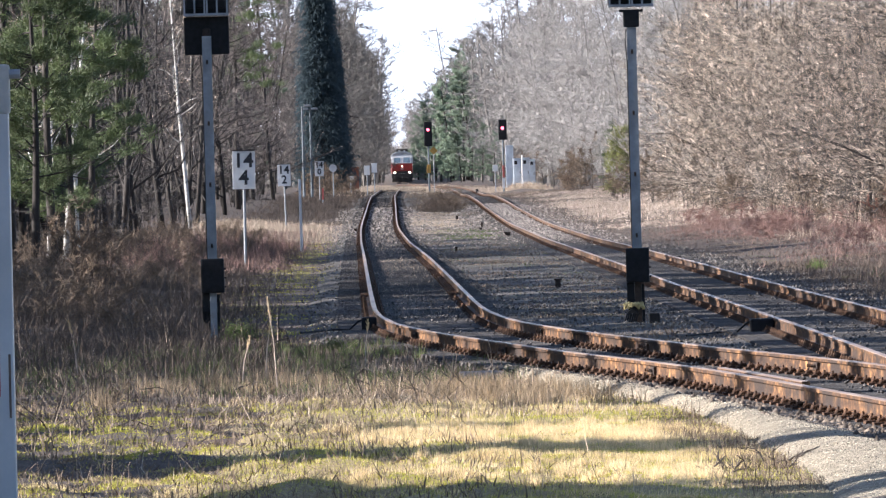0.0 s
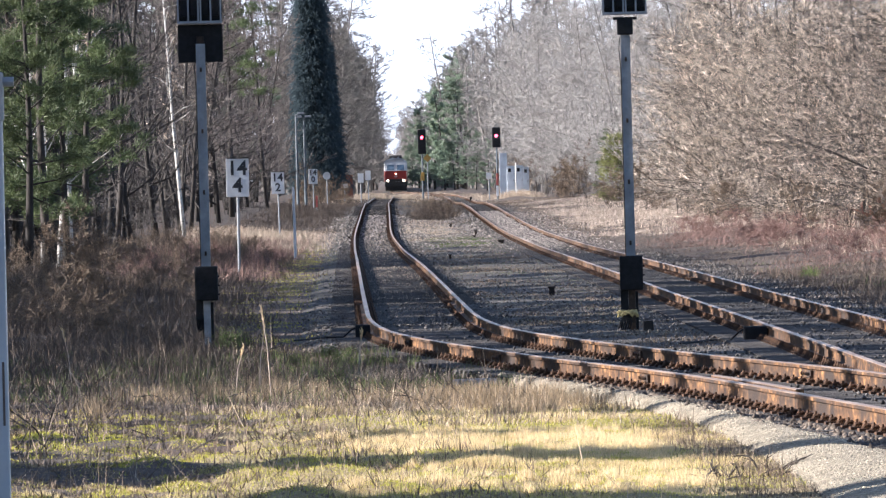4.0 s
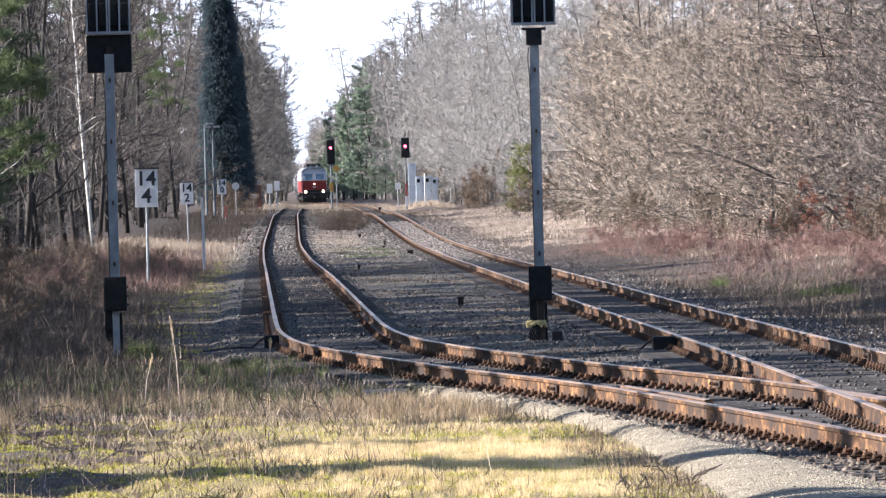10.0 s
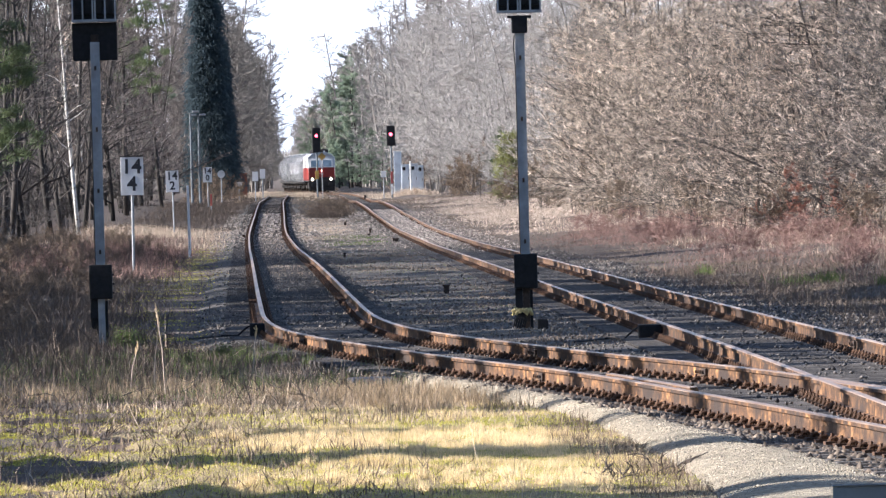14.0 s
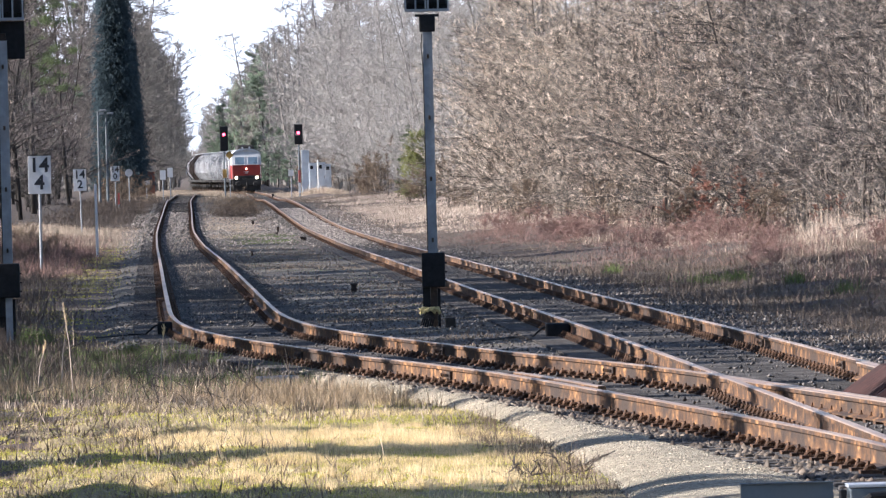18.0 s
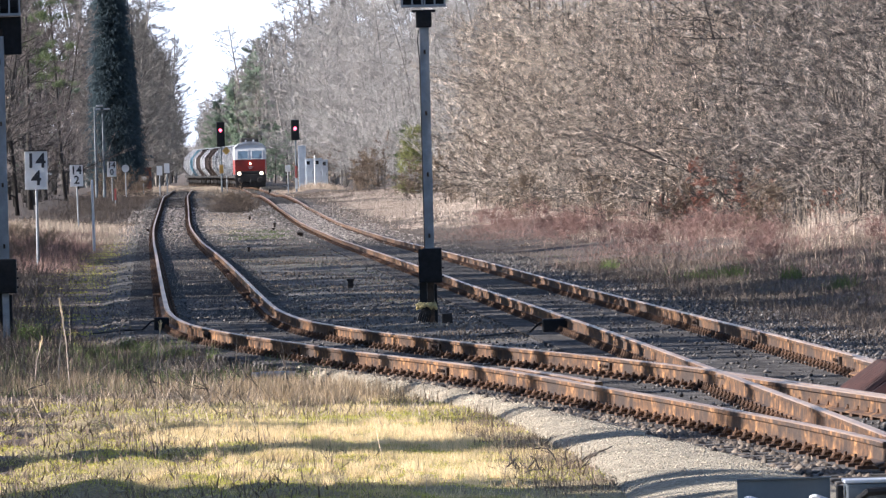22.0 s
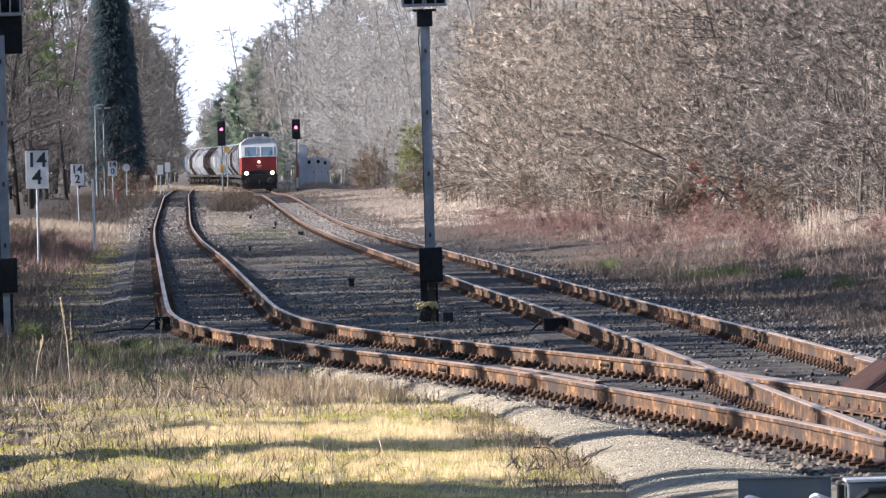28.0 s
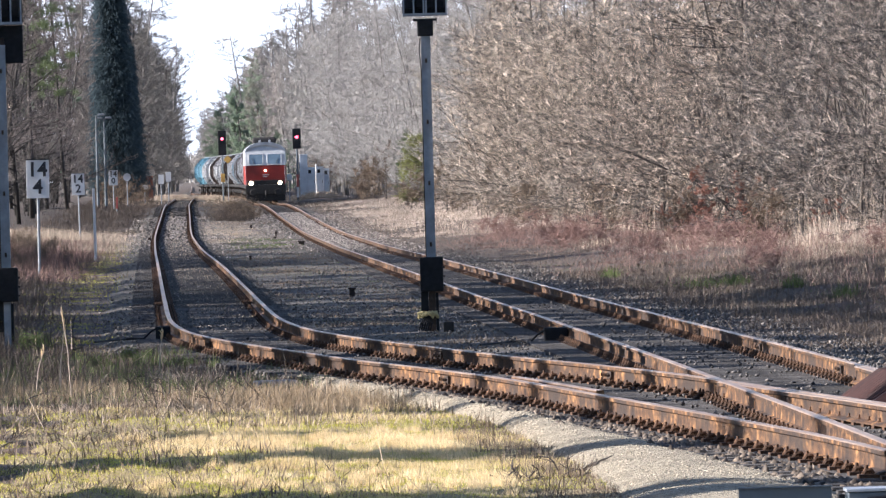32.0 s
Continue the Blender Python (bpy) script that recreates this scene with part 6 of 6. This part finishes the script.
# ---- the train ----
def loco():
    """Six-axle diesel locomotive; its front at the origin, its length behind it."""
    ob = thing("diesel_locomotive", "red diesel locomotive with pale grey cab and lit headlights", "locomotive")
    W, LEN = 1.475, 20.4
    up = Vector((0, 0, 1))
    side = Vector((1, 0, 0))
    s = Shape()
    s.sweep([(-W + .06, 1.3), (W - .06, 1.3), (W, 1.38), (W, 2.65), (-W, 2.65), (-W, 1.38)], [(Vector((0, .10, .0)), side * .94, up, 1), (Vector((0, .35, 0)), side, up, 1), (Vector((0, LEN - .3, 0)), side, up, 1), (Vector((0, LEN, 0)), side * .95, up, 1)])
    body = part("body", s, M["red"], ob, "red lower body")
    # cab: leaning windscreen panel, rounded roof
    s = Shape()
    ring = [(-W, 2.653), (W, 2.653), (W, 3.55), (W * .93, 3.80), (W * .72, 4.06), (W * .4, 4.22), (0, 4.27), (-W * .4, 4.22), (-W * .72, 4.06), (-W * .93, 3.80), (-W, 3.55)]
    n = len(ring)
    stations = []
    for yb, yt, w in ((.12, .62, .95), (.34, .86, 1.0), (LEN - .86, LEN - .86, 1.0), (LEN - .14, LEN - .6, .95)):
        stations.append([Vector((x * w, yb + (yt - yb) * (z - 2.653) / 1.6, z)) for x, z in ring])
    f = []
    for i in range(3):
        for k in range(n):
            j = (k + 1) % n
            f.append((i * n + k, i * n + j, (i + 1) * n + j, (i + 1) * n + k))
    f.append(tuple(range(n - 1, -1, -1)))
    f.append(tuple(3 * n + k for k in range(n)))
    s.add([q for st in stations for q in st], f)
    upper = part("upper_body", s, M["cream"], ob, "pale grey upper body and window band")
    s = Shape()
    ring2 = [(-W * 1.01, 3.60), (-W * .95, 3.82), (-W * .735, 4.085), (-W * .41, 4.245), (0, 4.295), (W * .41, 4.245), (W * .735, 4.085), (W * .95, 3.82), (W * 1.01, 3.60), (W * .96, 3.60), (W * .6, 3.95), (0, 4.1), (-W * .6, 3.95), (-W * .96, 3.60)]
    s.sweep(ring2, [(Vector((0, .42, 0)), side * .96, up, 1), (Vector((0, .7, 0)), side, up, 1), (Vector((0, LEN - .9, 0)), side, up, 1)])
    part("roof", s, M["roof"], ob, "dirty grey rounded roof")
    s = Shape()
    for y0, y1, h in ((2.6, 5.2, .42), (5.6, 9.0, .5), (9.5, 13.5, .34), (14, 17, .42)):
        s.box(-.82, .82, y0, y1, 4.1, 4.25 + h * .8, 0, .12)
    part("roof_hood", s, M["under"], ob, "dark exhaust and fan hoods")
    lean = Matrix.Rotation(math.atan(.5 / 1.6) * -1, 4, "X")
    for q in (-1, 1):
        s = Shape()
        s.box(-.46, .46, -.02, .02, -.36, .36, 0, .012)
        m = Matrix.Translation((q * .645, .245, 3.08)) @ lean
        win = part("windscreen", s, M["glass"], ob, "dark windscreen", place=m)
        s = Shape()
        for a, b, c, d in ((-.52, .52, .362, .42), (-.52, .52, -.42, -.362), (-.52, -.462, -.36, .36), (.462, .52, -.36, .36)):
            s.box(a, b, -.03, .02, c, d, 0, .005)
        part("window_frame", s, M["cream"], win)
        s = Shape()
        s.tube([Vector((q * .1, -.04, -.38)), Vector((q * .30, -.04, .10))], [.012, .012], 5)
        part("wiper", s, M["under"], win)
        s = Shape()
        s.box(q * 1.462 - .006, q * 1.462 + .006, 1.2, 1.95, 2.8, 3.4, 0, .004)
        part("side_window", s, M["glass"], ob)
        for k in range(7):
            s = Shape()
            s.box(q * 1.463 - .006, q * 1.463 + .006, 4.5 + k * 1.9, 5.9 + k * 1.9, 2.8, 3.4, 0, .004)
            part("side_vent", s, M["under"], ob)
        s = Shape()
        s.tube([Vector((q * 1.01, .13, 1.40)), Vector((q * 1.01, .02, 1.40))], [.16, .15], 18)
        house = part("lamp_ring", s, M["roof"], ob)
        s = Shape()
        s.tube([Vector((q * 1.01, .018, 1.40)), Vector((q * 1.01, -.01, 1.40))], [.15, .135], 18)
        part("headlight", s, M["lamp_white"], house, "glowing warm headlight")
        s = Shape()
        s.tube([Vector((q * .875, .2, .78)), Vector((q * .875, -.42, .78))], [.09, .09], 12)
        s.tube([Vector((q * .875, -.42, .78)), Vector((q * .875, -.47, .78))], [.25, .22], 18)
        part("buffer", s, M["under"], ob, "black buffer")
        s = Shape()
        s.tube([Vector((q * 1.38, .06, 1.3)), Vector((q * 1.38, .03, 2.0)), Vector((q * 1.38, .1, 2.75))], [.018] * 3, 5)
        part("handrail", s, M["steel"], ob)
        s = Shape()
        s.tube([Vector((q * .35, 1.1, 4.25)), Vector((q * .35, .75, 4.37))], [.04, .09], 8)
        part("horn", s, M["roof"], ob)
    s = Shape()
    s.tube([Vector((0, .08, 2.28)), Vector((0, -.0, 2.28))], [.085, .075], 16)
    part("top_light", s, M["lamp_white"], ob, "glowing centre headlight")
    s = Shape()
    s.box(-1.30, 1.30, .075, .3, 1.293, 1.62, 0, .05)
    part("front_apron", s, M["under"], ob, "dark apron under the headlights")
    s = Shape()
    s.box(-1.42, 1.42, .0, .4, .62, 1.29, 0, .04)
    s.box(-1.36, 1.36, .06, .3, .14, .61, 0, .05)
    part("buffer_beam", s, M["under"], ob, "black buffer beam and rail guard")
    s = Shape()
    s.box(-.22, .22, .085, .099, 1.96, 2.01)
    s.box(-.14, .14, .085, .099, 1.84, 1.88)
    part("number_bar", s, M["cream"], body, "pale bars of the vehicle number")
    s = Shape()
    s.tube([Vector((0, -.1, .86)), Vector((0, -.22, .6)), Vector((.02, -.18, .4))], [.05, .04, .04], 6)
    part("coupling", s, M["under"], ob)
    for yb in (3.2, LEN - 3.2):
        s = Shape()
        s.box(-1.25, 1.25, yb - 2.4, yb + 2.4, .45, .8, 0, .06)
        bogie = part("bogie", s, M["under"], ob)
        for k in (-1.85, 0, 1.85):
            s = Shape()
            for q in (-1, 1):
                s.tube([Vector((q * .68, yb + k, .525)), Vector((q * .82, yb + k, .525))], [.525, .525], 24)
            s.tube([Vector((-.7, yb + k, .525)), Vector((.7, yb + k, .525))], [.09, .09], 8)
            part("wheelset", s, M["iron"], bogie)
    s = Shape()
    s.box(-1.2, 1.2, 6.6, LEN - 6.6, .4, 1.05, 0, .1)
    part("fuel_tank", s, M["under"], ob)
    return ob


def wagon(name, label, paint, L=14.2):
    """Covered hopper wagon with ribbed, rounded sides; its front end at the origin."""
    ob = thing(name, label, "goods wagon", group="goods wagons")
    side, up = Vector((1, 0, 0)), Vector((0, 0, 1))
    ring = [(-.85, 1.2), (.85, 1.2), (1.44, 2.05), (1.47, 2.3), (1.47, 3.05), (1.38, 3.25), (.72, 4.0), (.45, 4.14), (0, 4.2), (-.45, 4.14), (-.72, 4.0), (-1.38, 3.25), (-1.47, 3.05), (-1.47, 2.3), (-1.44, 2.05)]
    s = Shape()
    s.sweep(ring, [(Vector((0, .9, .0)), side * .97, up, 1), (Vector((0, 1.05, 0)), side, up, 1), (Vector((0, L - 1.05, 0)), side, up, 1), (Vector((0, L - .9, 0)), side * .97, up, 1)])
    part("hopper_body", s, paint, ob)
    for k in range(9):
        y = 1.15 + k * (L - 2.3) / 8
        s = Shape()
        s.sweep([(a * 1.02, 2.5 + (b - 2.5) * 1.015) for a, b in ring], [(Vector((0, y - .05, 0)), side, up, 1), (Vector((0, y + .05, 0)), side, up, 1)])
        part("rib", s, paint if k % 2 else M["under"], ob)
    s = Shape()
    s.box(-1.3, 1.3, .25, L - .25, .98, 1.19, 0, .03)
    part("frame", s, M["under"], ob)
    s = Shape()
    s.box(-.35, .35, 1.2, L - 1.2, 4.21, 4.27)
    part("roof_walk", s, M["roof"], ob)
    for y in (.3, L - .3):
        s = Shape()
        for q in (-1, 1):
            s.tube([Vector((q * .62, y, 1.19)), Vector((q * .62, y, 3.9))], [.03, .03], 5)
            d = -1 if y < 1 else 1
            s.tube([Vector((q * .875, y, 1.05)), Vector((q * .875, y + d * .5, 1.05))], [.09, .2], 10)
        part("end_ladder", s, M["under"], ob)
    for yb in (2.2, L - 2.2):
        s = Shape()
        s.box(-1.1, 1.1, yb - 1.3, yb + 1.3, .4, .7, 0, .05)
        bogie = part("bogie", s, M["under"], ob)
        for k in (-.9, .9):
            s = Shape()
            for q in (-1, 1):
                s.tube([Vector((q * .68, yb + k, .46)), Vector((q * .82, yb + k, .46))], [.46, .46], 16)
            s.tube([Vector((-.8, yb + k, .46)), Vector((.8, yb + k, .46))], [.08, .08], 6)
            part("wheelset", s, M["iron"], bogie)
    return ob


engine = loco()


def plume():
    """Faint exhaust over the locomotive, three lumpy shells one in another."""
    m = bpy.data.materials.new("thin_exhaust_smoke")
    m.use_nodes = True
    N, L = m.node_tree.nodes, m.node_tree.links
    b = N["Principled BSDF"]
    b.inputs["Base Color"].default_value = (.30, .265, .24, 1)
    b.inputs["Roughness"].default_value = 1.0
    b.inputs["Specular IOR Level"].default_value = 0.0
    no = N.new("ShaderNodeTexNoise")
    no.inputs["Scale"].default_value = 0.7
    no.inputs["Detail"].default_value = 3.0
    tc = N.new("ShaderNodeTexCoord")
    L.new(tc.outputs["Object"], no.inputs["Vector"])
    mr = N.new("ShaderNodeMapRange")
    mr.inputs["From Min"].default_value = 0.40
    mr.inputs["From Max"].default_value = 0.68
    mr.inputs["To Max"].default_value = 0.16
    L.new(no.outputs["Fac"], mr.inputs["Value"])
    L.new(mr.outputs["Result"], b.inputs["Alpha"])
    ob = thing("exhaust_smoke", "thin brownish diesel exhaust over the locomotive", "smoke", kind="stuff")
    rng = random.Random(12)
    for k, r in enumerate((.55, .8, 1.0)):
        bm = bmesh.new()
        bmesh.ops.create_icosphere(bm, subdivisions=3, radius=1)
        for v in bm.verts:
            w = 1 + .16 * math.sin(v.co.x * 4 + k) + .14 * math.sin(v.co.z * 5 + v.co.y * 3 + 2 * k)
            h = v.co.z
            v.co = Vector((v.co.x * 1.7 * r * w * (1 + .25 * h), v.co.y * 3.2 * r * w + 1.5 * h, h * 3.1 * r * w))
        me = bpy.data.meshes.new("puff")
        bm.to_mesh(me)
        bm.free()
        me.polygons.foreach_set("use_smooth", [True] * len(me.polygons))
        me.materials.append(m)
        part("puff", me, None, ob, place=Matrix.Translation((.1 * rng.uniform(-1, 1), 7.0, 7.4)))
    return ob


smoke = plume()
PROTO = {"silver": wagon("hopper_wagon", "silver ribbed hopper wagon streaked with rust", M["silver"]),
         "blue": wagon("hopper_wagon", "light blue ribbed hopper wagon", M["blue"]),
         "brown": wagon("hopper_wagon", "dark grey-brown ribbed hopper wagon", M["brown"])}
# brown entries also stand in for the dark gaps along the train
ORDER = "silver silver silver silver silver silver silver silver silver silver brown brown silver brown silver blue silver silver silver brown brown silver silver silver brown silver silver blue blue".split()
used = set()
WAGONS = []
for k in ORDER:
    if k in used:
        WAGONS.append(copy_thing(PROTO[k], Matrix.Identity(4)))
    else:
        used.add(k)
        WAGONS.append(PROTO[k])

SPEED, START = 21.2, 1414.0


def rail_pose(front, length):
    """Pose of a vehicle whose front stands `front` metres ahead of the eye, on the right-hand line."""
    a, b = front + length * .16, front + length * .84
    xa, xb = float(right_x(a)), float(right_x(b))
    za, zb = float(prof(a)), float(prof(b))
    t = (xb - xa) / (b - a)
    turn = -math.atan(t)
    return Matrix.Translation((xa - t * (a - front), front, za)) @ Matrix.Rotation(turn, 4, "Z") @ Matrix.Rotation(math.atan((zb - za) / (b - a)), 4, "X")


def motions():
    times = [float(t) for t in range(33)]
    walk(engine, [(t, rail_pose(START - SPEED * t, 20.4)) for t in times])
    walk(smoke, [(t, rail_pose(START - SPEED * t, 20.4)) for t in times])
    back = 21.3
    for w in WAGONS:
        walk(w, [(t, rail_pose(START + back - SPEED * t, 14.2)) for t in times])
        back += 15.1


motions()
